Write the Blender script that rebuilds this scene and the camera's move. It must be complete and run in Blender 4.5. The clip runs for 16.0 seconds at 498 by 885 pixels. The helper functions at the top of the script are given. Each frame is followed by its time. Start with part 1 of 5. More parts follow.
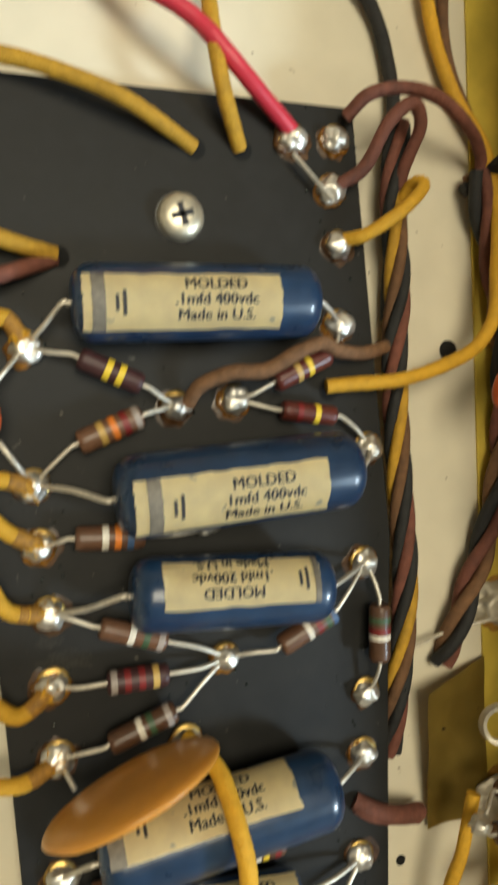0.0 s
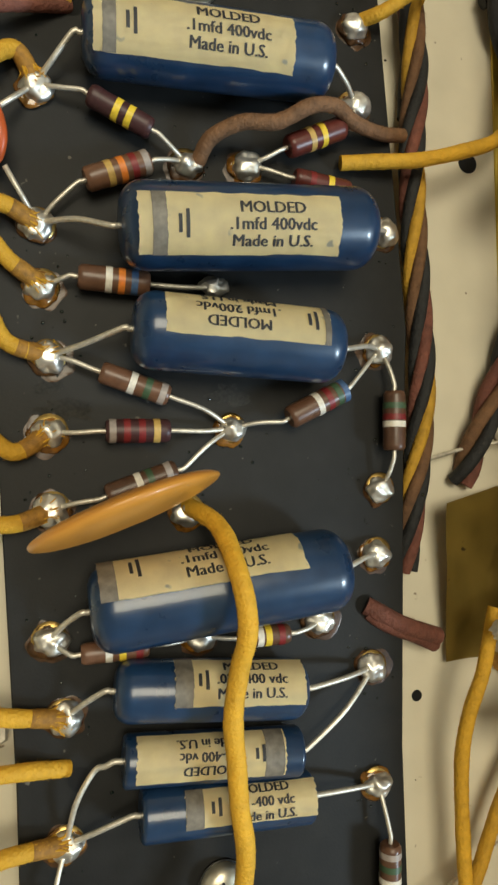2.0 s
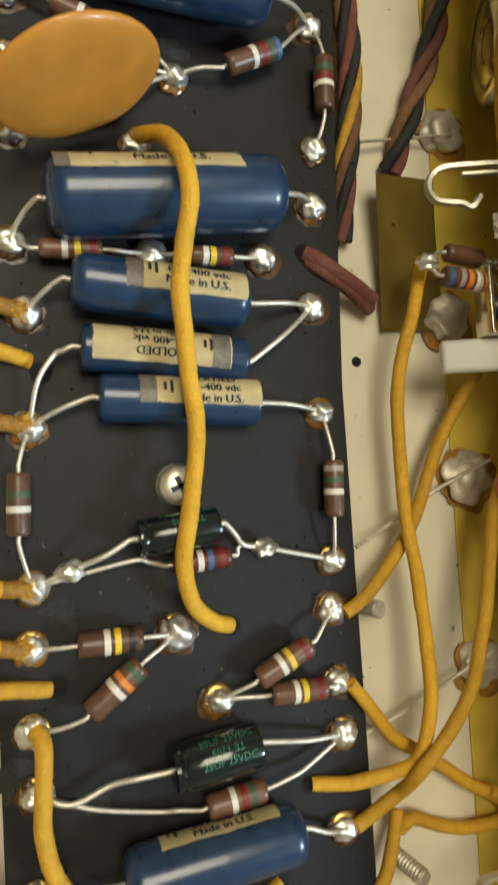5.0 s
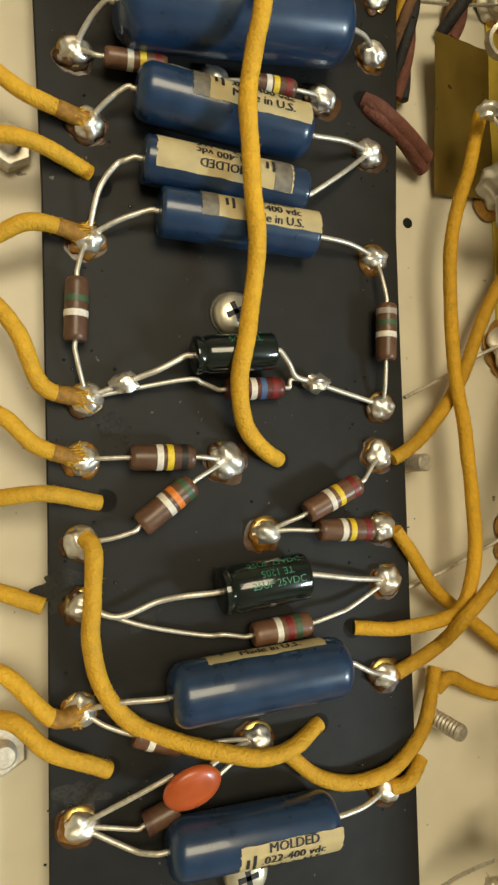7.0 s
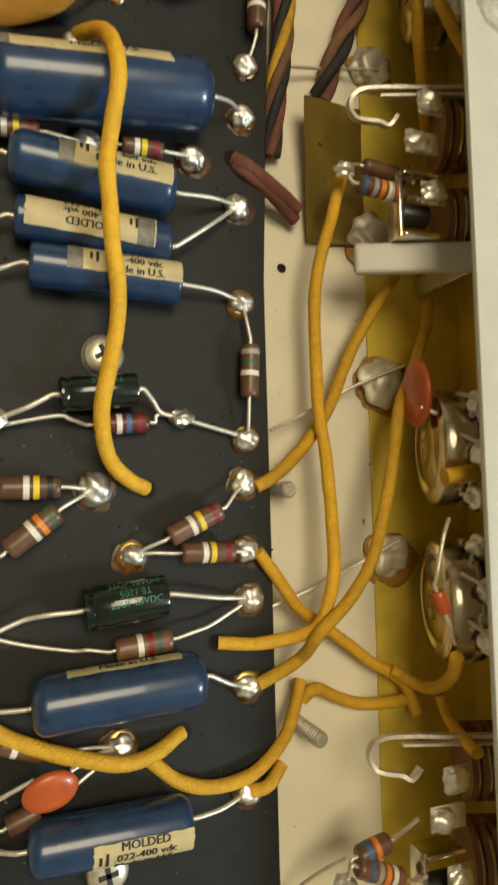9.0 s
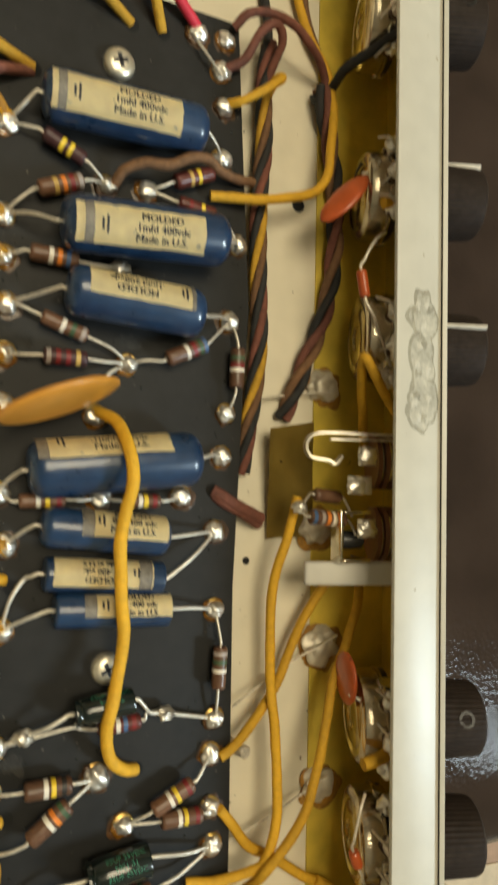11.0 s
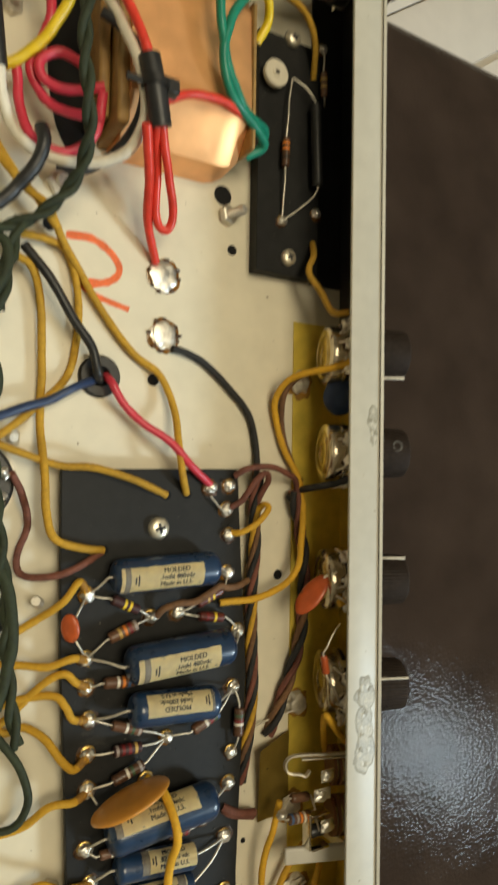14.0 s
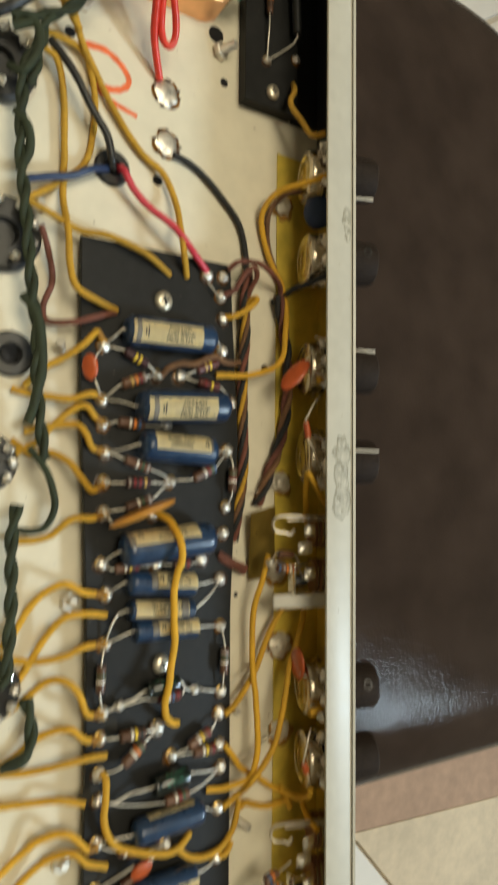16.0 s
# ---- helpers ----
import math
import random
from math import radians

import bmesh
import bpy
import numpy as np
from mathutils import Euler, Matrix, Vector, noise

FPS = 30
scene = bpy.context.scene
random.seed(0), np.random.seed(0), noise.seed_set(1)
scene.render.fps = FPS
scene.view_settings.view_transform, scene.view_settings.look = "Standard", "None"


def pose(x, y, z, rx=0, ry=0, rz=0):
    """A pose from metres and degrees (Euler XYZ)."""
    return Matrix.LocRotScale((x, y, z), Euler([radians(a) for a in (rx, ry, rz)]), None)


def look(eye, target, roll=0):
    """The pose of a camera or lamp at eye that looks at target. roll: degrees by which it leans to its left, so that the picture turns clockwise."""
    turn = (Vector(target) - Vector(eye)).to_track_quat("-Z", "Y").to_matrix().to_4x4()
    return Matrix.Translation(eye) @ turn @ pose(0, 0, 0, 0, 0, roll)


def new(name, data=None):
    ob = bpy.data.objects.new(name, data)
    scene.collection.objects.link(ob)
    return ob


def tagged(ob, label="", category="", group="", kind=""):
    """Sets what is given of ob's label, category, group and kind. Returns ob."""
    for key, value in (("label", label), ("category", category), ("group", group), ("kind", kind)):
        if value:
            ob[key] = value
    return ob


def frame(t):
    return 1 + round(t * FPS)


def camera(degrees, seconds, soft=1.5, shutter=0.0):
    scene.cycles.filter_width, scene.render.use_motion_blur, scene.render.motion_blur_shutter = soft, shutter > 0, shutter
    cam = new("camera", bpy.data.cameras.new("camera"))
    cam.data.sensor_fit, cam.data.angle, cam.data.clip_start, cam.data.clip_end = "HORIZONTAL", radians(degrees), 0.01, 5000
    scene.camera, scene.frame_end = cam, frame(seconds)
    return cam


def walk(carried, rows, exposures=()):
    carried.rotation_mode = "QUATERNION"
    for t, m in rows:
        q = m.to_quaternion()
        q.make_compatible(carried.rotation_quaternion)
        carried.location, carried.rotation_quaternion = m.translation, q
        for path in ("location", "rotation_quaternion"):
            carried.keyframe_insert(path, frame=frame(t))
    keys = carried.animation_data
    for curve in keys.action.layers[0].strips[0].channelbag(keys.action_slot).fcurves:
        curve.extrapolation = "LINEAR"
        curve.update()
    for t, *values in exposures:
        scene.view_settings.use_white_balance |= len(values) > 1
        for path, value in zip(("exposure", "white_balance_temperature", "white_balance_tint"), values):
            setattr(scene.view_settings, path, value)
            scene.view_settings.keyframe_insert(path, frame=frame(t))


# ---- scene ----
cam = camera(41.353, 16.0, soft=2.4, shutter=0.5)
ROWS = [
    (0, -0.02661, 0.03808, 0.10092, -1.562, -17.762, -2.452),
    (0.5, -0.03047, 0.0161, 0.09994, -0.541, -17.31, -1.241),
    (1, -0.02818, 0.00548, 0.10256, 0.5, -17.042, -1.192),
    (1.5, -0.02698, -0.00051, 0.10307, 1.336, -16.67, -1.248),
    (2, -0.02449, -0.00516, 0.09787, 2.02, -15.638, -1.264),
    (2.5, -0.02714, -0.01097, 0.09879, 2.848, -15.322, -1.431),
    (3, -0.02969, -0.01794, 0.09765, 3.199, -16.125, -1.538),
    (3.5, -0.02968, -0.03084, 0.09886, 3.31, -16.787, -1.769),
    (4, -0.02428, -0.04558, 0.10329, 4.248, -17.721, -2.44),
    (4.5, -0.02326, -0.05612, 0.10551, 4.133, -17.637, -3.145),
    (5, -0.0246, -0.06694, 0.10454, 3.962, -18.039, -3.339),
    (5.2, -0.02515, -0.07138, 0.1053, 3.655, -18.121, -3.148),
    (7.3, -0.03371, -0.09478, 0.09847, 3.375, -18.654, -0.961),
    (7.5, -0.03154, -0.09563, 0.10037, 3.556, -18.741, -0.956),
    (8, -0.0283, -0.09959, 0.10411, 4.143, -18.883, -1.005),
    (8.5, -0.02181, -0.09868, 0.10842, 4.663, -19.252, -1.257),
    (8.7, -0.0173, -0.0963, 0.11063, 4.622, -19.381, -1.322),
    (10.8, -0.03442, -0.03617, 0.14478, 2.758, -25.203, 1.58),
    (11, -0.03912, -0.02538, 0.14666, 2.483, -25.701, 1.368),
    (11.5, -0.04978, 0.00544, 0.15415, 1.603, -26.819, 0.984),
    (12, -0.0616, 0.02436, 0.16124, 1.059, -28.165, 0.747),
    (12.5, -0.0696, 0.04593, 0.16454, 0.956, -28.948, 0.949),
    (13, -0.07374, 0.06113, 0.16541, 0.648, -29.069, 1.211),
    (13.5, -0.08414, 0.07103, 0.17948, 0.596, -29.668, 1.156),
    (14, -0.08947, 0.09074, 0.20505, 1.324, -30.339, 1.014),
    (14.5, -0.10166, 0.10828, 0.22383, 2.249, -31.459, 2.159),
    (15, -0.10569, 0.10964, 0.22991, 2.58, -31.999, 2.807),
    (15.5, -0.10492, 0.06645, 0.22443, 2.116, -32.562, 1.989),
    (16, -0.11165, 0.00139, 0.22785, 2.79, -32.947, 0.662),
]
EXPOSURES = [(0.0, -0.05, 6450, 10), (1.0, -0.16, 6400, 10), (3.2, -0.13, 6300, 10), (5.2, -0.06, 6400, 10), (7.3, -0.14, 7050, 10), (8.7, -0.1, 6950, 10), (10.8, -0.08, 6950, 10), (12.5, -0.27, 6850, 10), (14.7, -0.38, 6700, 10), (16.0, -0.31, 6500, 10)]
walk(cam, [(t, pose(x, y, z, rx, ry, rz)) for t, x, y, z, rx, ry, rz in ROWS], EXPOSURES)

# A valve amplifier chassis lying open side up on a leather ottoman. Lengths below are in millimetres unless noted.
MM = 0.001

# world, window light and ceiling lamp
world = bpy.data.worlds.new("world")
scene.world = world
world.use_nodes = True
world.node_tree.nodes["Background"].inputs[0].default_value = (1.0, 0.87, 0.68, 1)
world.node_tree.nodes["Background"].inputs[1].default_value = 0.42


def area(name, eye, target, sx, sy, power, colour):
    data = bpy.data.lights.new(name, "AREA")
    data.shape, data.size, data.size_y, data.energy, data.color = "RECTANGLE", sx, sy, power, colour
    ob = new(name, data)
    ob.matrix_world = look(eye, target)
    return ob


area("ceiling_lamp_light", (-0.08, 0.4, 1.93), (-0.08, 0.4, 0), 0.9, 0.9, 27.5, (1.0, 0.9, 0.66))
area("window_light", (1.86, -1.06, 1.66), (0.1, 0, 0), 0.38, 0.46, 50, (0.7, 0.88, 1.0))


# ---- materials ----
def material(name, colour, rough=0.5, metal=0.0, vary=0.25, scale=300.0, bump=0.0, bump_scale=1500.0, dark=0.5, coat=0.0, random_tint=0.0):
    """A principled surface with mottling at two scales and a fine relief."""
    m = bpy.data.materials.new(name)
    m.use_nodes = True
    nt = m.node_tree
    b = nt.nodes["Principled BSDF"]
    b.inputs["Roughness"].default_value, b.inputs["Metallic"].default_value = rough, metal
    b.inputs["Coat Weight"].default_value = coat
    at = nt.nodes.new("ShaderNodeTexCoord")
    big, small = nt.nodes.new("ShaderNodeTexNoise"), nt.nodes.new("ShaderNodeTexNoise")
    for n, s in ((big, scale * 0.25), (small, scale * 2.0)):
        n.inputs["Scale"].default_value, n.inputs["Detail"].default_value = s, 4.0
        nt.links.new(at.outputs["Object"], n.inputs["Vector"])
    add = nt.nodes.new("ShaderNodeMath")
    add.operation = "MULTIPLY_ADD"
    add.inputs[1].default_value = 0.5
    nt.links.new(small.outputs[0], add.inputs[0])
    half = nt.nodes.new("ShaderNodeMath")
    half.operation = "MULTIPLY"
    half.inputs[1].default_value = 0.5
    nt.links.new(big.outputs[0], half.inputs[0])
    nt.links.new(half.outputs[0], add.inputs[2])
    ramp = nt.nodes.new("ShaderNodeValToRGB")
    c = Vector(colour)
    lo, hi = c * (1 - vary * dark * 2), c * (1 + vary * (1 - dark) * 2)
    ramp.color_ramp.elements[0].position, ramp.color_ramp.elements[0].color = 0.34, (*lo, 1)
    ramp.color_ramp.elements[1].position, ramp.color_ramp.elements[1].color = 0.66, (*[min(v, 1) for v in hi], 1)
    nt.links.new(add.outputs[0], ramp.inputs[0])
    out = ramp.outputs[0]
    if random_tint:
        info, hsv = nt.nodes.new("ShaderNodeObjectInfo"), nt.nodes.new("ShaderNodeHueSaturation")
        span = nt.nodes.new("ShaderNodeMapRange")
        span.inputs[3].default_value, span.inputs[4].default_value = 1 - random_tint, 1 + random_tint
        nt.links.new(info.outputs["Random"], span.inputs[0])
        nt.links.new(span.outputs[0], hsv.inputs["Value"])
        nt.links.new(out, hsv.inputs["Color"])
        out = hsv.outputs[0]
    nt.links.new(out, b.inputs["Base Color"])
    rr = nt.nodes.new("ShaderNodeMapRange")
    rr.inputs[3].default_value, rr.inputs[4].default_value = max(rough - 0.12, 0.03), min(rough + 0.12, 1)
    nt.links.new(add.outputs[0], rr.inputs[0])
    nt.links.new(rr.outputs[0], b.inputs["Roughness"])
    if bump:
        n, bp = nt.nodes.new("ShaderNodeTexNoise"), nt.nodes.new("ShaderNodeBump")
        n.inputs["Scale"].default_value, n.inputs["Detail"].default_value = bump_scale, 3.0
        bp.inputs["Strength"].default_value, bp.inputs["Distance"].default_value = 1.0, bump * MM
        nt.links.new(at.outputs["Object"], n.inputs["Vector"])
        nt.links.new(n.outputs[0], bp.inputs["Height"])
        nt.links.new(bp.outputs[0], b.inputs["Normal"])
    return m


def spotted(m, colour, scale, amount):
    """Small specks laid over a material's colour: dirt, and on CAN dark reflections too."""
    nt = m.node_tree
    b = nt.nodes["Principled BSDF"]
    src = b.inputs["Base Color"].links[0].from_socket
    at = nt.nodes.new("ShaderNodeTexCoord")
    n, r, mix = nt.nodes.new("ShaderNodeTexNoise"), nt.nodes.new("ShaderNodeValToRGB"), nt.nodes.new("ShaderNodeMix")
    n.inputs["Scale"].default_value, n.inputs["Detail"].default_value = scale, 2.0
    r.color_ramp.elements[0].position, r.color_ramp.elements[1].position = amount, amount + 0.04
    mix.data_type = "RGBA"
    nt.links.new(at.outputs["Object"], n.inputs["Vector"])
    nt.links.new(n.outputs[0], r.inputs[0])
    nt.links.new(r.outputs[0], mix.inputs[0])
    nt.links.new(src, mix.inputs[6])
    mix.inputs[7].default_value = (*colour, 1)
    nt.links.new(mix.outputs[2], b.inputs["Base Color"])
    return m


CREAM = spotted(material("cream_paint", (0.72, 0.66, 0.51), 0.42, 0, 0.07, 60, 0.03, 700), (0.22, 0.16, 0.09), 420, 0.745)
RIM = spotted(material("rim_paint", (0.55, 0.525, 0.445), 0.4, 0, 0.06, 90, 0.02, 500), (0.35, 0.3, 0.2), 380, 0.72)
STEEL = material("bare_steel", (0.62, 0.6, 0.55), 0.32, 1.0, 0.2, 400, 0.02, 1200)
BOARD = spotted(material("black_fibre", (0.0125, 0.0125, 0.012), 0.55, 0, 0.35, 120, 0.02, 2500), (0.12, 0.11, 0.09), 700, 0.75)
BOARD.node_tree.nodes["Principled BSDF"].inputs["Specular IOR Level"].default_value = 0.25
BLUE = material("blue_moulding", (0.012, 0.037, 0.09), 0.3, 0, 0.3, 160, 0.014, 900, random_tint=0.12, coat=0.35)
PAPER = spotted(material("label_paper", (0.93, 0.77, 0.44), 0.55, 0, 0.11, 200, 0.02, 2200), (0.46, 0.43, 0.33), 330, 0.7)
VOID = material("dark_hole", (0.003, 0.003, 0.003), 0.9)
INK = material("ink", (0.022, 0.022, 0.026), 0.6, 0, 0.4, 900)
GREYINK = material("grey_ink", (0.17, 0.15, 0.12), 0.5, 0, 0.4, 500)
SOLDER = material("solder", (0.84, 0.8, 0.72), 0.4, 0.9, 0.2, 500, 0.1, 700)
TIN = material("tinned_wire", (0.72, 0.67, 0.57), 0.45, 0.7, 0.2, 900, 0.03, 1200)
AMBER = material("amber_flux", (0.2, 0.085, 0.012), 0.14, 0, 0.6, 500, 0.05, 800, coat=0.6)
FLUX = material("flux_resin", (0.07, 0.03, 0.008), 0.33, 0, 0.6, 500, 0.05, 800)
EYELET = material("brass_eyelet", (0.58, 0.4, 0.13), 0.35, 1.0, 0.3, 500)
MUSTARD = material("mustard_cloth", (0.65, 0.355, 0.022), 0.72, 0, 0.15, 350, 0.26, 2100, random_tint=0.12)
OCHRE = material("aged_mustard_cloth", (0.5, 0.28, 0.024), 0.75, 0, 0.22, 350, 0.26, 2100, random_tint=0.12)
SCORCH = material("scorched_cloth", (0.34, 0.165, 0.022), 0.7, 0, 0.4, 600, 0.1, 2600)
OLDBRASS = spotted(material("dull_brass", (0.36, 0.25, 0.055), 0.5, 0.4, 0.2, 70, 0.02, 600), (0.1, 0.06, 0.02), 300, 0.72)
BROWN = material("brown_cloth", (0.175, 0.088, 0.04), 0.8, 0, 0.35, 350, 0.26, 2100, random_tint=0.15)
MAROON = material("maroon_cloth", (0.165, 0.058, 0.038), 0.8, 0, 0.35, 350, 0.26, 2100, random_tint=0.15)
BLACKCLOTH = material("black_cloth", (0.02, 0.02, 0.02), 0.75, 0, 0.4, 350, 0.26, 2100)
DARKGREEN = material("green_black_cloth", (0.024, 0.033, 0.014), 0.75, 0, 0.4, 350, 0.15, 2200)
REDP = material("red_plastic", (0.6, 0.04, 0.07), 0.35, 0, 0.15, 200)
GREENP = material("green_plastic", (0.01, 0.22, 0.14), 0.35, 0, 0.15, 200)
YELLOWP = material("yellow_plastic", (0.82, 0.56, 0.015), 0.35, 0, 0.12, 200)
WHITEP = material("white_plastic", (0.74, 0.68, 0.55), 0.38, 0, 0.1, 200)
BLUEP = material("blue_plastic", (0.02, 0.042, 0.11), 0.4, 0, 0.2, 200)
BLACKP = material("black_plastic", (0.018, 0.018, 0.018), 0.4, 0, 0.3, 250, 0.02, 900)
BRASS = spotted(material("tarnished_brass", (0.74, 0.55, 0.085), 0.34, 0.2, 0.2, 70, 0.03, 600), (0.12, 0.06, 0.02), 300, 0.74)
COPPER = material("copper_foil", (0.9, 0.45, 0.19), 0.4, 0.6, 0.14, 60, 0.6, 30)
DISC = material("tan_ceramic", (0.62, 0.27, 0.04), 0.36, 0, 0.12, 120, 0.06, 220, coat=0.15)
ORANGE = spotted(material("orange_ceramic", (0.48, 0.088, 0.02), 0.36, 0, 0.2, 150, 0.05, 300, coat=0.2), (0.2, 0.05, 0.02), 150, 0.66)
LEATHER = material("brown_leather", (0.046, 0.032, 0.0245), 0.17, 0, 0.26, 14, 0.0)
CARBON = material("resistor_brown", (0.14, 0.068, 0.038), 0.35, 0, 0.25, 500, random_tint=0.35)
REDBODY = material("maroon_lacquer", (0.11, 0.024, 0.017), 0.35, 0, 0.3, 500)
SLEEVE = material("black_sleeve", (0.006, 0.012, 0.01), 0.16, 0, 0.3, 300, coat=0.5)
GREENINK = material("green_ink", (0.03, 0.22, 0.13), 0.4, 0, 0.4, 900)
SCREWPLATE = material("screw_plating", (0.78, 0.71, 0.55), 0.36, 0.75, 0.2, 300, 0.03, 600)
# CAN: aged plating whose dark spots also stand in for dark reflections
CAN = spotted(material("aged_reflecting_plating", (0.66, 0.58, 0.44), 0.2, 0.95, 0.25, 160, 0.05, 500), (0.14, 0.08, 0.04), 260, 0.72)
REDORANGE = material("orange_red_plastic", (0.72, 0.05, 0.03), 0.35, 0, 0.15, 200)
CHROME = material("plated_metal", (0.7, 0.65, 0.54), 0.19, 1.0, 0.2, 300, 0.03, 600)
PHENOLIC = material("phenolic_wafer", (0.2, 0.085, 0.045), 0.45, 0, 0.25, 300)
WIREENAMEL = material("magnet_paper", (0.3, 0.17, 0.05), 0.55, 0, 0.3, 150, 0.05, 600)
KNOB = material("knob_plastic", (0.03, 0.022, 0.018), 0.5, 0, 0.25, 300)
KNOB.node_tree.nodes["Principled BSDF"].inputs["Specular IOR Level"].default_value = 0.09
CRAYON = material("orange_crayon", (0.85, 0.16, 0.05), 0.7, 0, 0.3, 700)
BAND = {n: material("band_" + n, c, 0.45, 0, 0.2, 900) for n, c in dict(
    white=(0.75, 0.7, 0.6), yellow=(0.78, 0.55, 0.04), orange=(0.75, 0.22, 0.03), red=(0.2, 0.018, 0.018), green=(0.05, 0.1, 0.05),
    blue=(0.06, 0.12, 0.25), violet=(0.055, 0.02, 0.02), grey=(0.35, 0.3, 0.27), black=(0.02, 0.018, 0.016), brown=(0.09, 0.035, 0.02), gold=(0.55, 0.36, 0.1)).items()}

LEATHER.node_tree.nodes["Principled BSDF"].inputs["Specular IOR Level"].default_value = 0.021

# leather: creases of two sizes
nt = LEATHER.node_tree
gloss = nt.nodes["Map Range"]
gloss.inputs[3].default_value, gloss.inputs[4].default_value = 0.07, 0.14
at, cells, fine, mix, bp = (nt.nodes.new("ShaderNode" + k) for k in ("TexCoord", "TexVoronoi", "TexNoise", "Math", "Bump"))
cells.inputs["Scale"].default_value, fine.inputs["Scale"].default_value, fine.inputs["Detail"].default_value = 520, 110, 10
mix.operation = "MULTIPLY_ADD"
mix.inputs[1].default_value = 0.3
bp.inputs["Strength"].default_value, bp.inputs["Distance"].default_value = 0.6, 0.00038
nt.links.new(at.outputs["Object"], cells.inputs["Vector"])
nt.links.new(at.outputs["Object"], fine.inputs["Vector"])
nt.links.new(cells.outputs["Distance"], mix.inputs[0])
nt.links.new(fine.outputs[0], mix.inputs[2])
nt.links.new(mix.outputs[0], bp.inputs["Height"])
nt.links.new(bp.outputs[0], nt.nodes["Principled BSDF"].inputs["Normal"])


# ---- mesh helpers ----
# the front wall leans over the chassis: its things are made upright and turned about the lip
LEANING = Matrix.Translation((66.5, 0, 27)) @ Matrix.Rotation(radians(-20), 4, "Y") @ Matrix.Translation((-66.5, 0, -27))
SLANT = [False]


def leaning(make):
    def made(*values, **named):
        SLANT[0] = True
        out = make(*values, **named)
        SLANT[0] = False
        return out
    return made


def thing(name, base, label, category, group="", kind=""):
    """An empty at a thing's base, in millimetres."""
    ob = new(name)
    ob.empty_display_size = 0.002
    base = LEANING @ Vector(base) if SLANT[0] else base
    ob.location = Vector(base) * MM
    ob["base"] = list(base)
    return tagged(ob, label, category, group, kind)


def part(name, bm, mat, parent=None, label="", smooth=40, kind=""):
    """Links a bmesh whose vertices are in world millimetres as one mesh under its parent."""
    me = bpy.data.meshes.new(name)
    top = parent
    while top is not None and top.parent is not None:
        top = top.parent
    base = Vector(top["base"]) if top is not None else Vector((0, 0, 0))
    bmesh.ops.recalc_face_normals(bm, faces=bm.faces)
    if SLANT[0]:
        bmesh.ops.transform(bm, matrix=LEANING, verts=bm.verts)
    for v in bm.verts:
        v.co = (v.co - base) * MM
    for f in bm.faces:
        f.smooth = smooth > 0
    bm.to_mesh(me)
    bm.free()
    if 0 < smooth < 180:
        me.set_sharp_from_angle(angle=radians(smooth))
    for m in mat if isinstance(mat, (list, tuple)) else [mat]:
        me.materials.append(m)
    ob = new(name, me)
    ob.parent = parent
    if parent is None:
        ob["base"] = [0, 0, 0]
    return tagged(ob, label, kind=kind)


def spline(pts, step=1.2):
    """A smooth line through the points (Catmull-Rom)."""
    p = [Vector(q) for q in pts]
    if len(p) == 2:
        return p
    p = [2 * p[0] - p[1]] + p + [2 * p[-1] - p[-2]]
    out = []
    for a, b, c, d in zip(p, p[1:], p[2:], p[3:]):
        n = max(2, int((c - b).length / step))
        for i in range(n):
            t = i / n
            out.append(0.5 * (2 * b + (c - a) * t + (2 * a - 5 * b + 4 * c - d) * t * t + (3 * b - a - 3 * c + d) * t ** 3))
    return out + [p[-2]]


def sweep(bm, line, radius, sides=10, squash=1.0):
    """A tube along a line; radius is a number or a function of the share of the way."""
    line = [Vector(q) for q in line]
    up = Vector((0.13, 0.21, 1)).normalized()
    rings = []
    for i, q in enumerate(line):
        d = (line[min(i + 1, len(line) - 1)] - line[max(i - 1, 0)]).normalized()
        side = d.cross(up)
        if side.length < 1e-3:
            side = d.cross(Vector((1, 0, 0)))
        side.normalize()
        up = side.cross(d).normalized()
        r = radius(i / (len(line) - 1)) if callable(radius) else radius
        rings.append([bm.verts.new(q + r * (math.cos(a) * side + squash * math.sin(a) * up)) for a in (2 * math.pi * k / sides for k in range(sides))])
    for a, b in zip(rings, rings[1:]):
        for k in range(sides):
            bm.faces.new((a[k], a[(k + 1) % sides], b[(k + 1) % sides], b[k]))
    bm.faces.new(rings[0][::-1])
    bm.faces.new(rings[-1])
    return bm


def tube(pts, radius, sides=10, step=1.2, wobble=0.0):
    line = spline(pts, step)
    if wobble:
        line = [q + wobble * noise.noise_vector(q * 0.16) for q in line]
    return sweep(bmesh.new(), line, radius, sides)


def frame_of(axis):
    z = Vector(axis).normalized()
    x = Vector((0, 0, 1)).cross(z)
    if x.length < 1e-3:
        x = Vector((1, 0, 0))
    x.normalize()
    return x, z.cross(x), z


def lathe(p0, axis, profile, sides=24, bm=None):
    """A turned solid: profile rows are (distance along the axis, radius)."""
    bm = bm or bmesh.new()
    x, y, z = frame_of(axis)
    p0 = Vector(p0)
    rings = []
    for h, r in profile:
        if r <= 1e-6:
            rings.append([bm.verts.new(p0 + z * h)])
        else:
            rings.append([bm.verts.new(p0 + z * h + r * (math.cos(a) * x + math.sin(a) * y)) for a in (2 * math.pi * k / sides for k in range(sides))])
    for a, b in zip(rings, rings[1:]):
        for k in range(sides):
            q = [a[k % len(a)], a[(k + 1) % len(a)], b[(k + 1) % len(b)], b[k % len(b)]]
            q = list(dict.fromkeys(q))
            if len(q) > 2:
                bm.faces.new(q)
    for r in (rings[0], rings[-1]):
        if len(r) > 2:
            bm.faces.new(r)
    return bm


